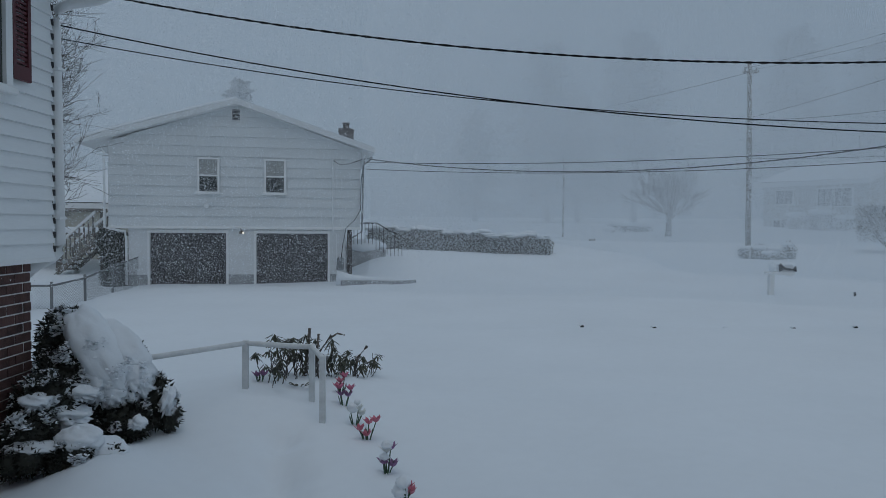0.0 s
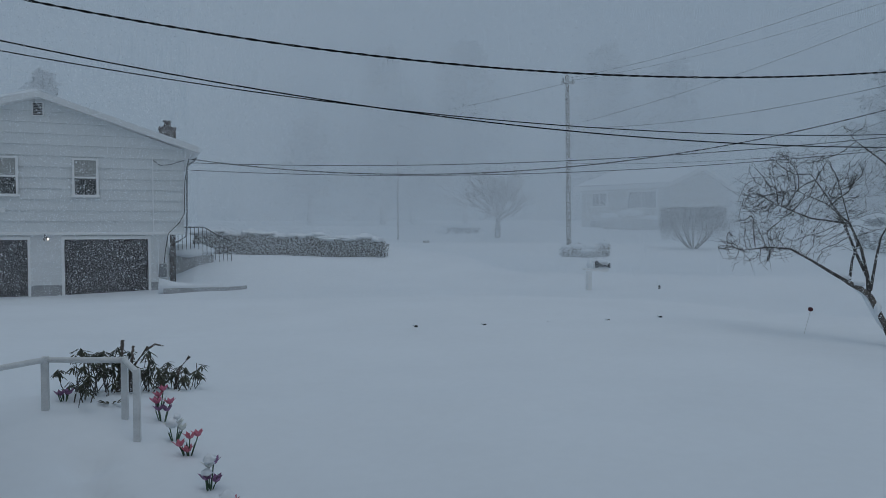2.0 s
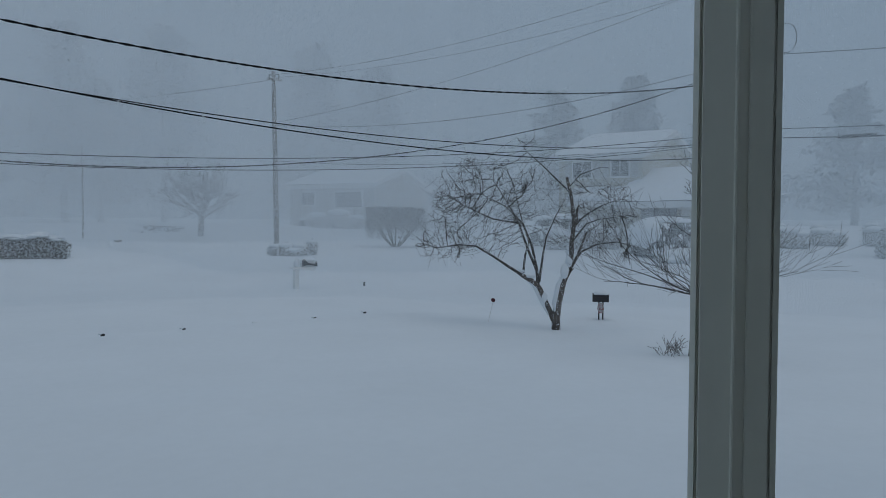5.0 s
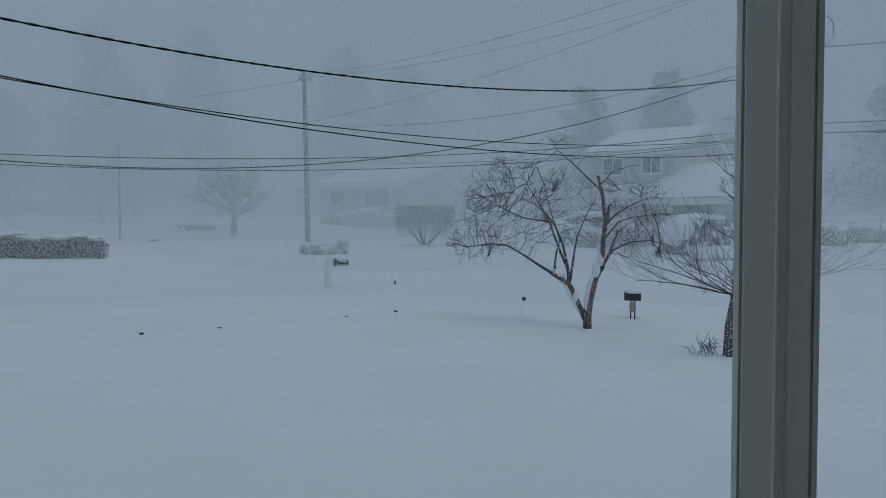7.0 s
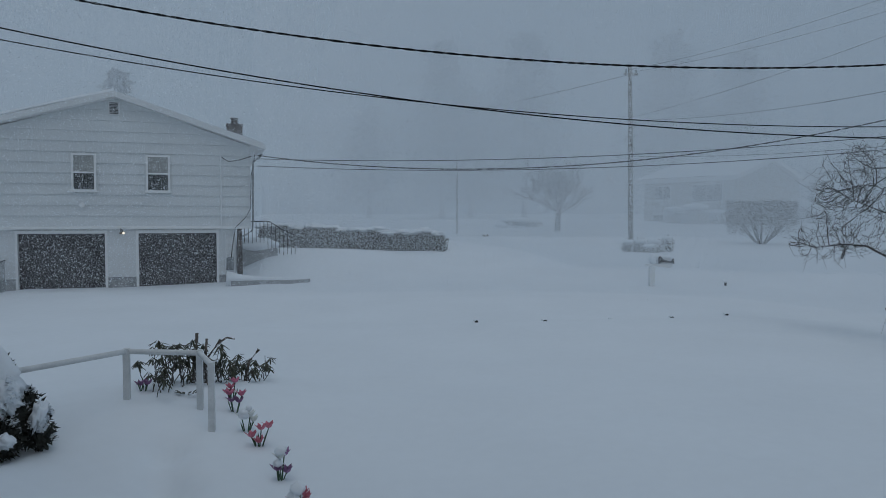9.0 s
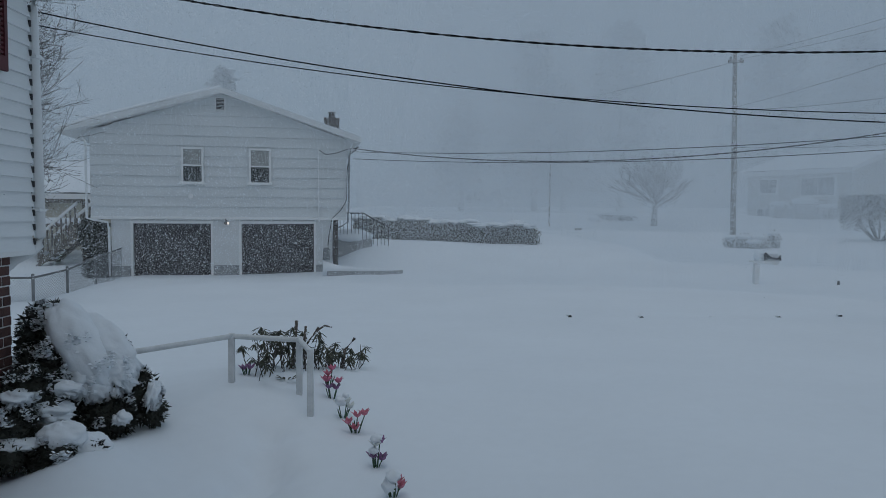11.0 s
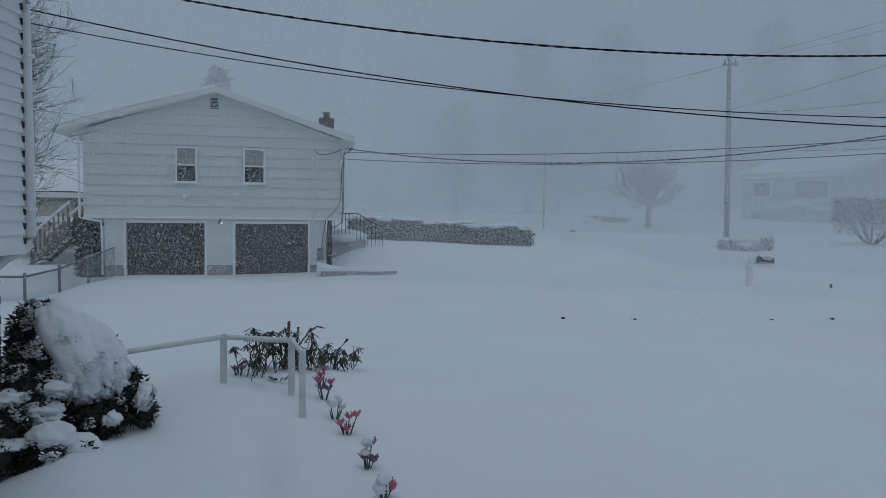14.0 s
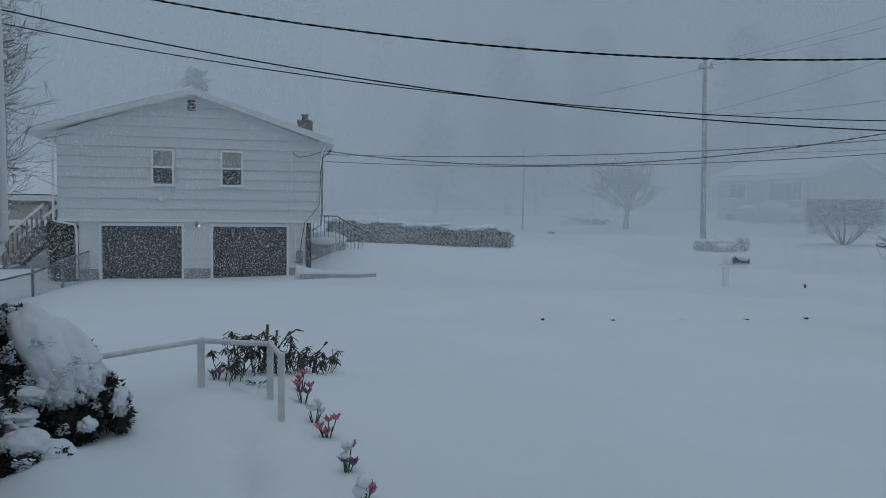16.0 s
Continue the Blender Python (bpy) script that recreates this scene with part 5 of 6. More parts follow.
# ---------------- mailboxes, driveway markers ----------------
def white_mailbox():
    x, y = 9.3, 19.98
    z = ground(x, y)
    root = thing("mailbox", (x, y, z), "white mailbox on a white post, crusted with snow", "mailbox")
    part("post", Shape().box(x - 0.07, x + 0.07, y - 0.07, y + 0.07, z - 0.4, z + 0.58, 0.01), WHITE, root)
    part("arm", Shape().prism([(x - 0.16, z + 0.62), (x + 0.55, z + 0.54), (x + 0.62, z + 0.60), (x + 0.62, z + 0.66), (x - 0.16, z + 0.66)], y - 0.1, y + 0.1, "y"), WHITE, root)
    part("bracket", Shape().prism([(x + 0.18, z + 0.67), (x + 0.16, z + 0.86), (x + 0.22, z + 0.90), (x + 0.28, z + 0.84), (x + 0.36, z + 0.78), (x + 0.58, z + 0.74), (x + 0.62, z + 0.82), (x + 0.65, z + 0.82), (x + 0.66, z + 0.66), (x + 0.58, z + 0.69), (x + 0.3, z + 0.72)], y - 0.12, y - 0.08, "y"), GARAGE, root, "dark ornamental bracket")
    part("box", Shape().prism([(x + 0.2, z + 0.665), (x + 0.2, z + 0.78), (x + 0.28, z + 0.84), (x + 0.55, z + 0.84), (x + 0.62, z + 0.78), (x + 0.62, z + 0.665)], y - 0.06, y + 0.12, "y"), WHITE_METAL, root)
    part("snow_cap", Shape().blob((x + 0.4, y + 0.03, z + 0.84), (0.27, 0.12, 0.09), 0.2, cut=0.0).blob((x + 0.02, y, z + 0.8), (0.09, 0.09, 0.15), 0.25), SNOWCAP, root, "", True)


def dark_mailbox():
    x, y = 12.75, 11.0
    z = ground(x, y)
    root = thing("mailbox", (x, y, z), "black metal mailbox on a short post with a striped ornament", "mailbox")
    r = Vector((0.655, -0.756, 0))
    def across(profile, u0, u1):
        s = Shape()
        aw = Vector((0.756, 0.655, 0))
        n = len(profile)
        for u in (u0, u1):
            for a, h in profile:
                p = Vector((x, y, z)) + r * u + aw * a
                s.v.append((p.x, p.y, z + h))
        s.f = [tuple(range(n))[::-1], tuple(range(n, 2 * n))] + [(i, (i + 1) % n, (i + 1) % n + n, i + n) for i in range(n)]
        return s
    arch = [(-0.09, 0.42), (0.09, 0.42), (0.09, 0.54)] + [(0.09 * math.cos(a), 0.54 + 0.075 * math.sin(a)) for a in (0.5, 1.0, 1.57, 2.1, 2.6)] + [(-0.09, 0.54)]
    part("box", across(arch, -0.17, 0.19), GARAGE, root, "", False)
    part("door", across([(a * 1.06, h + 0.005) for a, h in arch], -0.185, -0.17), CONCRETE, root, "paler front door")
    for u in (-0.035, 0.055):
        part("post", across([(-0.03, -0.4), (0.03, -0.4), (0.03, 0.42), (-0.03, 0.42)], u - 0.016, u + 0.016), IRON, root)
    for i in range(6):
        part("ornament_stripe", across([(-0.06, 0.16 + 0.04 * i), (-0.035, 0.16 + 0.04 * i), (-0.035, 0.195 + 0.04 * i), (-0.06, 0.195 + 0.04 * i)], 0.0 - 0.075 + abs(i - 2.5) * 0.012, 0.09 - abs(i - 2.5) * 0.012), ORNAMENT_GREY if i % 2 else ORNAMENT_ROSE, root)
    part("snow_cap", Shape().blob((x + r.x * 0.03, y + r.y * 0.03, z + 0.595), (0.19, 0.19, 0.10), 0.2, cut=0.0), SNOWCAP, root, "", True)


white_mailbox()
dark_mailbox()
for x, y in ((2.68, 13.48), (4.14, 13.73), (5.61, 13.87), (7.12, 14.26), (8.47, 14.41), (11.47, 19.61)):
    z = ground(x, y)
    tall, thick = (0.12, 0.022) if y > 15 else (0.035, 0.03)
    m = thing("driveway_marker", (x, y, z), "dark tip of a driveway marker stake above the snow", "marker", "driveway markers")
    part("tip", Shape().box(x - thick, x + thick, y - thick, y + thick, z - 0.2, z + tall, 0.012), IRON, m)
    part("snow_cap", Shape().blob((x - 0.03, y + 0.02, z + tall), (0.05, 0.05, 0.016), 0.2, rings=6, sides=8), SNOWCAP, m, "", True)
x, y = 10.05, 11.82
z = ground(x, y)
m = thing("reflector_stake", (x, y, z), "thin pale stake with a round dark reflector", "marker")
part("stake", Shape().tube([(x - 0.05, y, z - 0.2), (x + 0.10, y - 0.06, z + 0.46)], 0.006, 5), WHITE_METAL, m)
part("reflector", Shape().tube([(x + 0.08, y - 0.09, z + 0.49), (x + 0.10, y - 0.05, z + 0.49)], 0.042, 12), SHUTTER, m)


# ---------------- chain-link fence, deck, yard behind ----------------
def fence():
    root = thing("chain_link_fence", (-8.6, 17, 0.0), "grey chain-link fence with pipe posts, partly drifted over", "fence")
    line = [(-11.5, 15.0, 0.56), (-8.52, 15.35, 0.56), (-8.5, 16.75, 0.62), (-8.85, 18.9, 0.76), (-9.6, 22.4, 0.86)]
    for a, b in zip(line, line[1:]):
        A, B = Vector(a), Vector(b)
        part("top_rail", Shape().tube([A, B], 0.024, 7), STEEL, root, smooth=True)
        s = Shape()
        L = (B - A).length
        n = int(L / 0.065)
        d = (B - A) / n
        hgt = 1.05
        k = int(hgt / 0.065)
        for i in range(-k, n):
            for sg in (1, -1):
                i0, i1 = (i, i + k) if sg == 1 else (i + k, i)
                c0, c1 = max(0, min(n, i0)), max(0, min(n, i1))
                f0, f1 = (abs(c0 - i0) / k, 1 - abs(c1 - i1) / k)
                p = A + d * c0 - Vector((0, 0, hgt * (1 - f0)))
                q = A + d * c1 - Vector((0, 0, hgt * (1 - f1)))
                if (p - q).length > 0.05:
                    s.tube([p, q], 0.0022, 3, False)
        part("wire_mesh", s, STEEL, root, "diamond wire mesh")
    for i, (x, y, zt) in enumerate(line[1:]):
        part("post", Shape().tube([(x, y, -0.6), (x, y, zt + 0.05)], 0.032, 8).blob((x, y, zt + 0.06), (0.036, 0.036, 0.03), 0, rings=5, sides=8), STEEL, root, smooth=True)


fence()


def deck():
    def dpart(name, shape, mat, parent, label="", smooth=False):
        return part(name, shape.turned(Matrix.Translation((-1.15, 0, 0))), mat, parent, label, smooth)

    root = thing("deck_stairs", (-13.0, 26.5, 0.2), "grey wooden deck and stair with snow on its rails", "deck")
    dpart("platform", Shape().box(-15.5, -12.0, 27.6, 30.0, 1.35, 1.5, 0.02), WOOD_DECK, root)
    dpart("platform_snow", Shape().blob((-13.7, 28.8, 1.5), (1.8, 1.25, 0.22), 0.12, cut=0.0), SNOWCAP, root, "", True)
    for x in (-15.0, -13.9, -12.2):
        dpart("post", Shape().box(x - 0.07, x + 0.07, 27.65, 27.8, -0.4, 2.4, 0.01), WOOD_DECK, root)
    dpart("beam", Shape().box(-15.5, -12.0, 27.55, 27.7, 2.3, 2.45, 0.01), WOOD_DECK, root)
    for i in range(7):
        x = -13.3 + i * 0.22
        dpart("tread", Shape().box(x, x + 0.3, 26.3, 27.4, 0.1 + i * 0.19, 0.15 + i * 0.19, 0.008), WOOD_DECK, root)
    for y in (26.25, 27.4):
        dpart("stringer", Shape().prism([(-13.4, -0.1), (-13.2, -0.1), (-11.7, 1.2), (-11.7, 1.45)], y, y + 0.05, "y"), WOOD_DECK, root)
        dpart("stair_rail", Shape().prism([(-13.3, 0.95), (-13.3, 1.05), (-11.8, 2.35), (-11.8, 2.22)], y, y + 0.09, "y"), WHITE, root, "snow-lined stair rail")
        for i in range(9):
            x = -13.25 + i * 0.17
            dpart("baluster", Shape().box(x, x + 0.045, y + 0.01, y + 0.055, 0.2 + (x + 13.25) * 0.86, 0.98 + (x + 13.25) * 0.86), WOOD_DECK, root)


deck()
rngc = random.Random(61)
round_bush("dark_evergreen_bush", [((-10.45, 22.5, 0.75), (0.42, 0.4, 0.95)), ((-10.75, 22.7, 1.25), (0.4, 0.4, 0.6)), ((-10.3, 22.3, 0.2), (0.5, 0.4, 0.5))], "dark evergreen bush beside the white house", rngc, 3200, 0.07, False, LEAF_DARK)


# ---------------- houses in the distance ----------------
def far_house(name, corner, along, depth, base, eave, ridge, mat, label, openings, overhang=0.5, door=None):
    """A gabled house; corner and along give the front eave wall, openings are (u0, u1, z0, z1, kind) on it."""
    c = Vector((corner[0], corner[1], 0))
    d = Vector((along[0] - corner[0], along[1] - corner[1], 0))
    L = d.length
    d.normalize()
    back = Vector((-d.y, d.x, 0))
    def at(u, v, z):
        p = c + d * u + back * v
        return (p.x, p.y, z)
    def slab(pts, n):
        s = Shape()
        s.v = [at(*p) for p in pts]
        s.f = n
        return s
    six = [(0, 1, 2, 3), (7, 6, 5, 4), (0, 4, 5, 1), (1, 5, 6, 2), (2, 6, 7, 3), (3, 7, 4, 0)]
    def block(u0, u1, v0, v1, z0, z1):
        return slab([(u0, v0, z0), (u1, v0, z0), (u1, v1, z0), (u0, v1, z0), (u0, v0, z1), (u1, v0, z1), (u1, v1, z1), (u0, v1, z1)], six)
    root = thing(name, at(L / 2, 0, base), label, "house")
    h = depth / 2
    body = slab([(0, 0, base - 1), (L, 0, base - 1), (L, depth, base - 1), (0, depth, base - 1), (0, 0, eave), (L, 0, eave), (L, depth, eave), (0, depth, eave), (0, h, ridge), (L, h, ridge)], [(0, 1, 5, 4), (2, 3, 7, 6), (1, 2, 6, 9, 5), (3, 0, 4, 8, 7)])
    part("wall", body, mat, root)
    o, g = overhang, 0.35
    k = (ridge - eave) / h
    for sgn in (0, 1):
        va, vb = (-o, h) if sgn == 0 else (depth + o, h)
        za = eave - k * o
        part("roof_slope", slab([(-g, va, za), (L + g, va, za), (L + g, vb, ridge + 0.02), (-g, vb, ridge + 0.02), (-g, va, za + 0.14), (L + g, va, za + 0.14), (L + g, vb, ridge + 0.16), (-g, vb, ridge + 0.16)], six), ROOF, root)
        n, m = 14, 6
        s = Shape()
        for j in range(m + 1):
            for i in range(n + 1):
                q = j / m
                u = -g + (L + 2 * g) * i / n
                z = za + (ridge - za) * q
                s.v.append(at(u, va + (vb - va) * q, z + 0.17 + (0.14 if 0 < i < n and j > 0 else 0.03) + 0.05 * noise.noise(Vector((u * 0.7, q * 3, corner[0])))))
        for j in range(m):
            for i in range(n):
                a = j * (n + 1) + i
                s.f.append((a, a + 1, a + n + 2, a + n + 1))
        part("roof_snow", s, SNOWCAP, root, "", True)
    for ua, ub in ((-g - 0.03, 0.0), (L, L + g + 0.03)):
        for va in (-o, depth + o):
            za = eave - k * o
            part("rake_board", slab([(ua, va, za - 0.1), (ub, va, za - 0.1), (ub, h, ridge - 0.08), (ua, h, ridge - 0.08), (ua, va, za + 0.15), (ub, va, za + 0.15), (ub, h, ridge + 0.17), (ua, h, ridge + 0.17)], six), WHITE, root)
    part("fascia", block(-g, L + g, -o - 0.04, -o, eave - k * o - 0.14, eave - k * o + 0.16), WHITE, root)
    for u0, u1, z0, z1, kind in openings:
        if kind == "garage":
            part("garage_door", block(u0, u1, -0.06, 0.02, z0, z1), GARAGE, root, "dark garage door")
            continue
        win = part("window", block(u0 - 0.09, u1 + 0.09, -0.05, 0.02, z0 - 0.09, z1 + 0.09), WHITE, root)
        um = (u0 + u1) / 2
        for a, b in ((u0, um - 0.03), (um + 0.03, u1)):
            part("pane", block(a, b, -0.075, -0.045, z0, z1), GLASS, win)
        if kind == "shuttered":
            for a in (u0 - 0.5, u1 + 0.14):
                part("shutter", block(a, a + 0.36, -0.06, 0.02, z0 - 0.05, z1 + 0.05), PALE, root)
    return root


far_house("ranch_house", (22.3, 49.3), (25.8, 43.0), 8.4, 1.5, 4.95, 6.15, PALE, "pale raised-ranch house with a snowy roof, dim in the storm", [(4.0, 6.2, 3.3, 4.4, "plain"), (1.0, 2.2, 3.5, 4.4, "plain"), (0.8, 2.0, 1.7, 2.4, "plain")], 0.6)
colonial = far_house("colonial_house", (28.25, 27.48), (29.77, 23.13), 9.6, 1.0, 5.76, 7.2, BEIGE, "beige two-storey house with shuttered windows and snowy roof", [(3.0, 3.9, 4.6, 5.4, "shuttered"), (0.85, 1.85, 4.6, 5.4, "shuttered")], 0.55)
far_house("garage_wing", (27.83, 22.94), (28.95, 18.75), 7.3, 1.0, 3.29, 4.8, BEIGE, "beige garage wing with dark door and deep roof snow", [(1.1, 2.85, 0.8, 2.85, "garage")], 0.7)


def porch_roof(root, a, b, out, low, high):
    """A shed roof under snow along a house front from a to b."""
    d = (Vector(b) - Vector(a)).normalized()
    o = Vector((d.y, -d.x)) * out
    for name, mat, z0, z1 in (("porch_roof", ROOF, -0.16, 0.0), ("porch_snow", SNOWCAP, 0.004, 0.22)):
        pts = [(p[0] + k[0], p[1] + k[1], h + dz) for dz in (z0, z1) for p, k, h in ((a, o, low), (b, o, low), (b, (0, 0), high), (a, (0, 0), high))]
        part(name, Shape().add(pts, [(3, 2, 1, 0), (4, 5, 6, 7), (0, 1, 5, 4), (1, 2, 6, 5), (2, 3, 7, 6), (3, 0, 4, 7)]), mat, root)
    fascia = [(p[0] + o[0] * k, p[1] + o[1] * k, low + dz) for dz in (-0.3, -0.02) for p, k in ((a, 1.03), (b, 1.03), (b, 1.0), (a, 1.0))]
    part("porch_fascia", Shape().add(fascia, [(3, 2, 1, 0), (4, 5, 6, 7), (0, 1, 5, 4), (1, 2, 6, 5), (2, 3, 7, 6), (3, 0, 4, 7)]), WHITE, root)


porch_roof(colonial, (28.55, 26.6), (29.75, 23.2), 1.1, 3.3, 3.85)
far_house("yard_house", (-18.4, 30.0), (-13.2, 31.6), 6, 0.3, 2.7, 3.75, BEIGE, "low beige house behind the deck with snow on its roof", [], 0.4)
far_house("brick_outbuilding", (-22.5, 40.0), (-18.6, 40.5), 5, 0.8, 4.3, 4.75, BRICK, "small brick building beyond the yard", [(2.0, 3.0, 2.2, 3.0, "plain")], 0.2)


# ---------------- parked cars under snow ----------------
def car(x, y, yaw, label, buried=0.0, plastered=False):
    m = Matrix.Translation((x, y, ground(x, y) - buried)) @ Matrix.Rotation(radians(yaw), 4, "Z")
    root = thing("parked_car", (x, y, ground(x, y) - buried), label, "car", "parked cars")
    def put(name, shape, mat, parent, smooth=False, label2=""):
        return part(name, shape.turned(m), mat, parent, label2, smooth)
    side = [(-2.2, 0.35), (-2.25, 0.8), (-2.15, 1.0), (-1.95, 1.55), (-1.5, 1.68), (0.2, 1.68), (0.95, 1.1), (1.95, 0.98), (2.2, 0.8), (2.2, 0.35)]
    def shell(scale, lift, w0):
        s = Shape()
        for u in (-1, -0.86, 0.86, 1):
            q = 1.0 if abs(u) < 0.9 else 0.95
            for a, h in side:
                tuck = 0.82 if h > 1.2 and abs(u) > 0.5 else 1.0
                s.v.append((a * scale * q, u * w0 * tuck, h * (q if h > 0.9 else 1) + lift))
        n = len(side)
        for k in range(3):
            for i in range(n):
                j = (i + 1) % n
                s.f.append((k * n + i, k * n + j, (k + 1) * n + j, (k + 1) * n + i))
        s.f += [tuple(range(n)), tuple(range(3 * n, 4 * n))[::-1]]
        return s
    body = put("body", shell(1.0, 0.0, 0.9), CAR_PAINT, root)
    for sx in (-1, 1):
        put("side_window", Shape().prism([(-1.7, 1.08), (-1.55, 1.5), (0.1, 1.5), (0.7, 1.08)], sx * 0.80 - 0.012, sx * 0.80 + 0.012, "y"), GLASS, body)
    put("windscreen", Shape().add([(0.92, -0.66, 1.14), (0.92, 0.66, 1.14), (0.3, 0.6, 1.63), (0.3, -0.6, 1.63)], [(0, 1, 2, 3)]).add([(0.90, -0.66, 1.12), (0.90, 0.66, 1.12), (0.28, 0.6, 1.61), (0.28, -0.6, 1.61)], [(3, 2, 1, 0)]), GLASS, body)
    for wx in (-1.35, 1.4):
        for wy in (-0.82, 0.82):
            wheel = put("wheel", Shape().tube([(wx, wy - 0.11, 0.34), (wx, wy + 0.11, 0.34)], 0.2, 14), STEEL, root)
            put("tyre", Shape().tube([(wx, wy - 0.1, 0.34), (wx, wy + 0.1, 0.34)], 0.34, 18), RUBBER, wheel)
    for sy in (-0.62, 0.62):
        put("headlight", Shape().box(2.12, 2.22, sy - 0.16, sy + 0.16, 0.68, 0.84, 0.02), GLASS, root)
    snow = Shape().blob((-0.65, 0, 1.66), (1.45, 0.78, 0.24), 0.15, cut=-0.1).blob((1.5, 0, 1.02), (0.75, 0.8, 0.22), 0.15, cut=-0.1).blob((0.65, 0, 1.35), (0.5, 0.7, 0.25), 0.15)
    if plastered:
        snow.lump((-1.95, 0.08, 1.12), (0.5, 0.86, 0.66), (0, 0, 1), 0.12, 0.05, 24, 36, seed=4.2).lump((-1.0, 0.1, 1.5), (1.25, 0.72, 0.40), (0, 0, 1), 0.12, 0.05, 24, 36, seed=1.2)
        put("drift", Shape().lump((-1.3, -1.5, 0.3), (1.9, 0.75, 0.32), (0, 0, 1), 0.15, 0.05, 24, 36, seed=2.2), SNOWCAP, root, True)
    put("snow_cover", snow, SNOWCAP, root, True, "rounded cover of snow")
    return root


car(25.9, 18.3, 0, "dark hatchback on the driveway, its back plastered with snow", 0.26, True)
car(26.6, 24.6, -52, "dark car half hidden by snow beside the house", 0.3)
car(11.5, 46.3, 185, "car buried in snow far down the street", 1.28)
for x, y in ((7.2, 42.5),):
    p = thing("street_post", (x, y, ground(x, y)), "thin weathered post fading into the snow", "post")
    part("shaft", Shape().tube([(x, y, ground(x, y) - 0.3), (x, y, ground(x, y) + 5.0)], 0.05, 8), POLE, p)
x, y = 8.3, 39.4
solid("snowed_box", Shape().box(x - 0.17, x + 0.17, y - 0.12, y + 0.12, ground(x, y) - 0.1, ground(x, y) + 0.10, 0.03), POLE, "small dark box half buried in snow by the street", "box")


# ---------------- falling snow ----------------
def snowfall(name, count, r0, r1, power, size, grow_by, seed, label, az=(-44, 86), el=(-6, 22)):
    """Flakes, one triangle each, drifting on the wind; farther ones stand for tight flurries."""
    g = np.random.default_rng(seed)
    q = g.random(count)
    r = (r0 ** power + q * (r1 ** power - r0 ** power)) ** (1 / power)
    a, e = np.radians(g.uniform(az[0], az[1], count)), np.radians(g.uniform(el[0], el[1], count))
    c = np.stack([r * np.sin(a), r * np.cos(a), 2 + r * np.tan(e)], 1)
    s = np.maximum(size, grow_by * r) * g.uniform(0.6, 1.35, count)
    face = a + g.normal(0, 0.6, count)
    tip = g.normal(0, 0.4, count)
    u = np.stack([np.cos(face), -np.sin(face), 0 * face], 1)
    v = np.stack([np.sin(tip) * np.sin(face), np.sin(tip) * np.cos(face), np.cos(tip)], 1)
    w0 = g.uniform(0, 2 * np.pi, count)
    pts = np.empty((count, 3, 3))
    for k in range(3):
        b = w0 + k * 2.094 + g.normal(0, 0.25, count)
        pts[:, k] = c + (u * np.cos(b)[:, None] + v * np.sin(b)[:, None]) * (s * 0.58)[:, None]
    keep = c[:, 2] > 0.15 + 1.0 * np.clip((r - 20) / 16, 0, 1) + 1.0 * np.clip((r - 36) / 20, 0, 1)
    keep &= ~((r > 21.0) & (a < radians(-6)) & (a > radians(-26)) & (c[:, 2] < 6) & (r < 38))
    pts = pts[keep].reshape(-1, 3)
    me = bpy.data.meshes.new(name)
    n = len(pts)
    me.vertices.add(n), me.loops.add(n), me.polygons.add(n // 3)
    me.vertices.foreach_set("co", pts.ravel())
    me.loops.foreach_set("vertex_index", np.arange(n, dtype=np.int32))
    me.polygons.foreach_set("loop_start", np.arange(0, n, 3, dtype=np.int32))
    me.polygons.foreach_set("loop_total", np.full(n // 3, 3, dtype=np.int32))
    me.materials.append(FLAKE_HAZE)
    me.update(calc_edges=True)
    return tagged(new(name, me), label, "snowfall", kind="stuff")


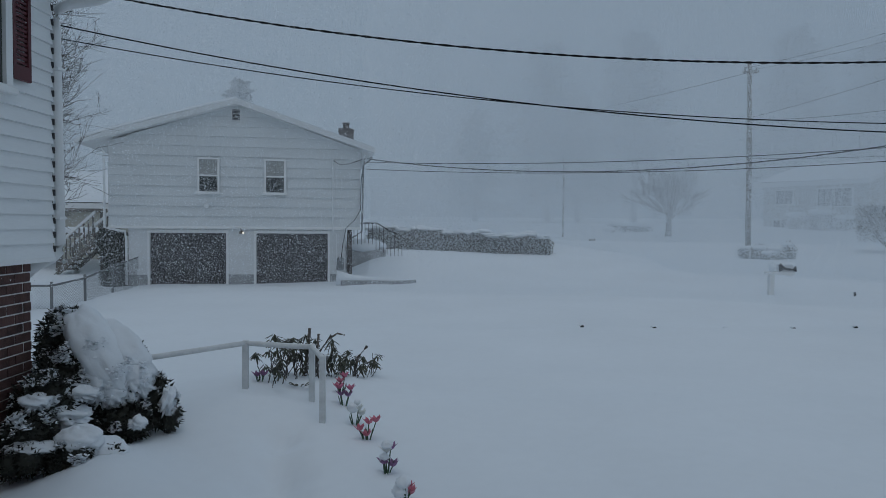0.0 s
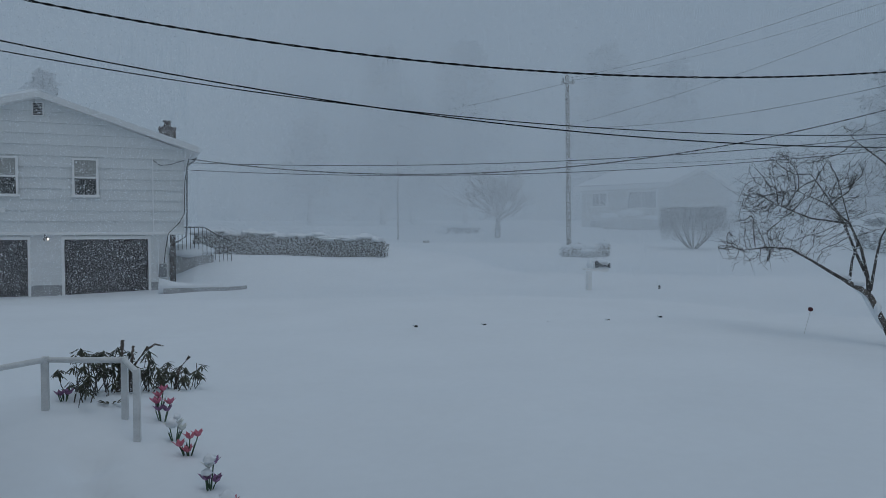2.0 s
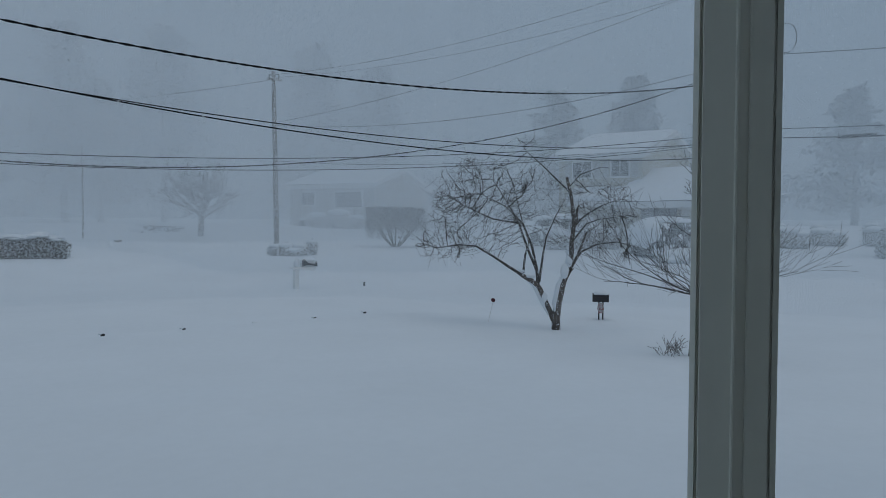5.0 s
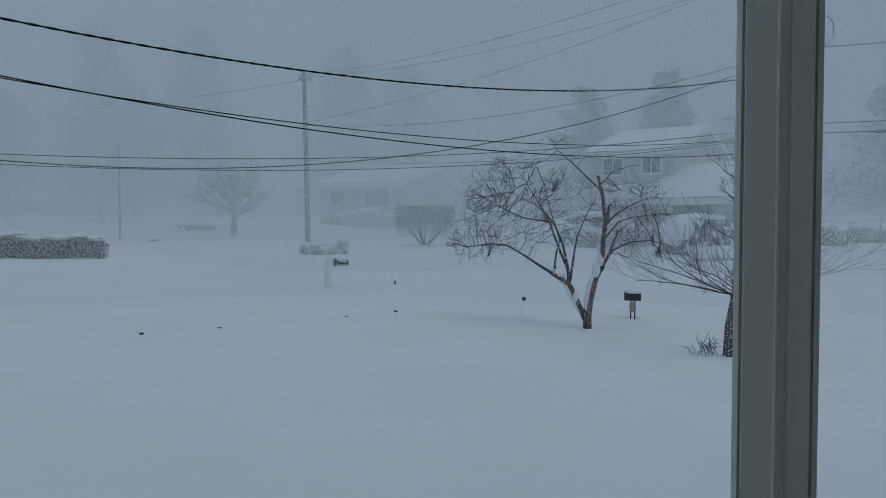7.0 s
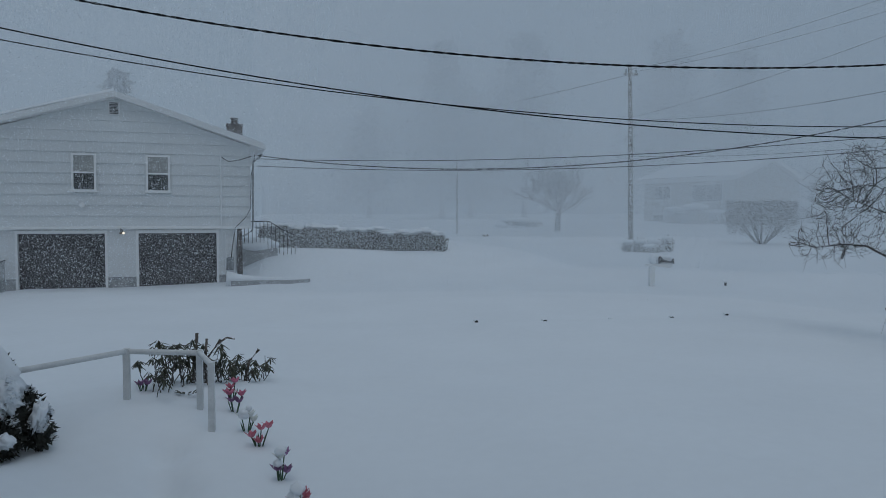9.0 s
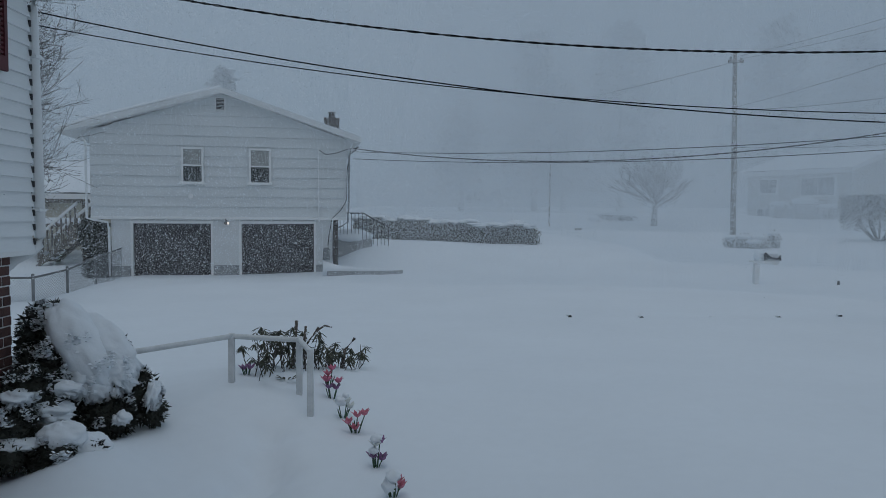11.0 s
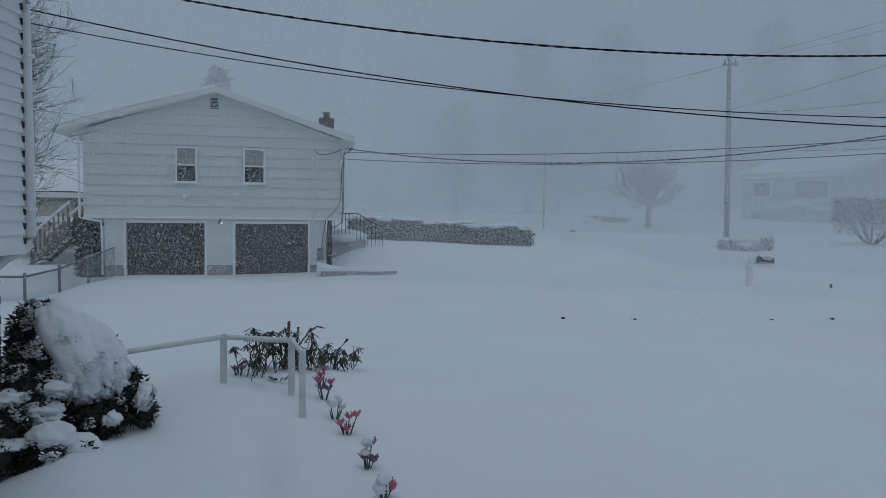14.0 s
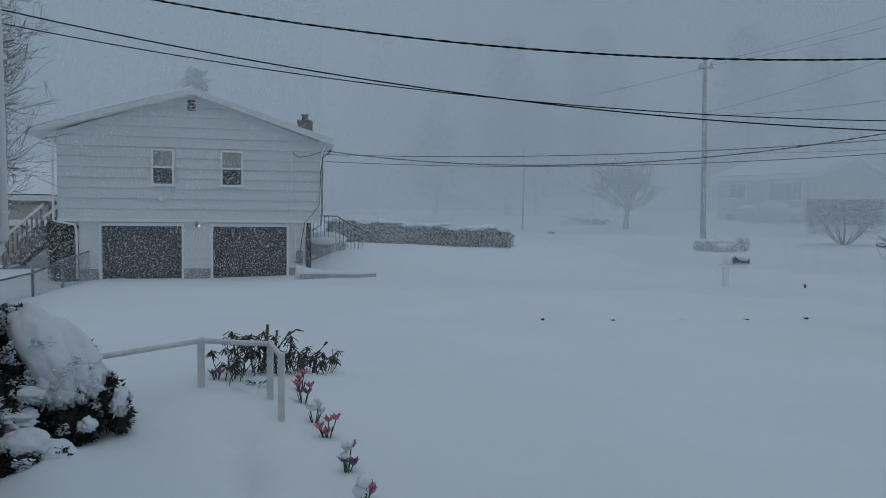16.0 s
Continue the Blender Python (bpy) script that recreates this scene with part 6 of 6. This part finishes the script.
snowfall("falling_snow", 40000, 8.0, 24.0, 1.0, 0.011, 0.0015, 7, "wind-driven snowflakes filling the air", (-42, 2), (-5, 20))
snowfall("falling_snow", 26000, 8.0, 24.0, 1.0, 0.010, 0.0013, 9, "wind-driven snowflakes filling the air", (2, 82), (-5, 20))
snowfall("near_snowflakes", 1200, 3.0, 9.0, 1.6, 0.007, 0.0, 8, "scattered white snowflakes in the near air")


def haze_curtain(radius, az0, az1, cover, top, slant, seed, bend=None):
    """Fine white threads hung in a curtain to stand in for haze; cover is the share of the view that they fill."""
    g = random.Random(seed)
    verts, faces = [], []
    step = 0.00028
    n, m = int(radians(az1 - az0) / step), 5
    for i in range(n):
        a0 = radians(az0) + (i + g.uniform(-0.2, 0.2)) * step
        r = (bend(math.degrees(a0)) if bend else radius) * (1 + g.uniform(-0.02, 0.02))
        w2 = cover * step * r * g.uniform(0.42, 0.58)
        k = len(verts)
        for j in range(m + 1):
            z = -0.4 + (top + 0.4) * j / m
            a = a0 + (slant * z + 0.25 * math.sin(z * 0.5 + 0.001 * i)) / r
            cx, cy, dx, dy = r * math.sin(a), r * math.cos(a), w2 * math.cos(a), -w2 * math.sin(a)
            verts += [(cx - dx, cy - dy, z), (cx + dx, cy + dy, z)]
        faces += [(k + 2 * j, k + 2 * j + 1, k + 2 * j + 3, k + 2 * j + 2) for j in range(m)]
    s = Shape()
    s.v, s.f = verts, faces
    return solid("haze_threads", s, FLAKE_HAZE, "fine white threads hung in curtains to stand in for haze", "snowfall", "stuff", base=(0, 0, 0))


# added thread curtains, one behind another, that pale far things like haze
haze_curtain(20.0, -34, -6.2, 0.10, 11, 0.12, 1)
haze_curtain(20.2, -6.2, 74, 0.19, 11, 0.0, 10)
haze_curtain(25.5, -6.2, 37, 0.38, 15, 0.0, 2, lambda az: 36.5 - 11.0 * ease(8.0, 20.0, az))
haze_curtain(25.6, 37, 78, 0.29, 13, 0.0, 8)
haze_curtain(31.0, 37, 80, 0.22, 15, -0.1, 3)
haze_curtain(40.5, -4, 40, 0.50, 19, 0.2, 4)
haze_curtain(46.0, -40, 40, 0.28, 22, -0.15, 5)
haze_curtain(57.0, -44, 86, 0.41, 27, 0.1, 6)
haze_curtain(62.0, -44, 86, 0.34, 29, -0.2, 7)
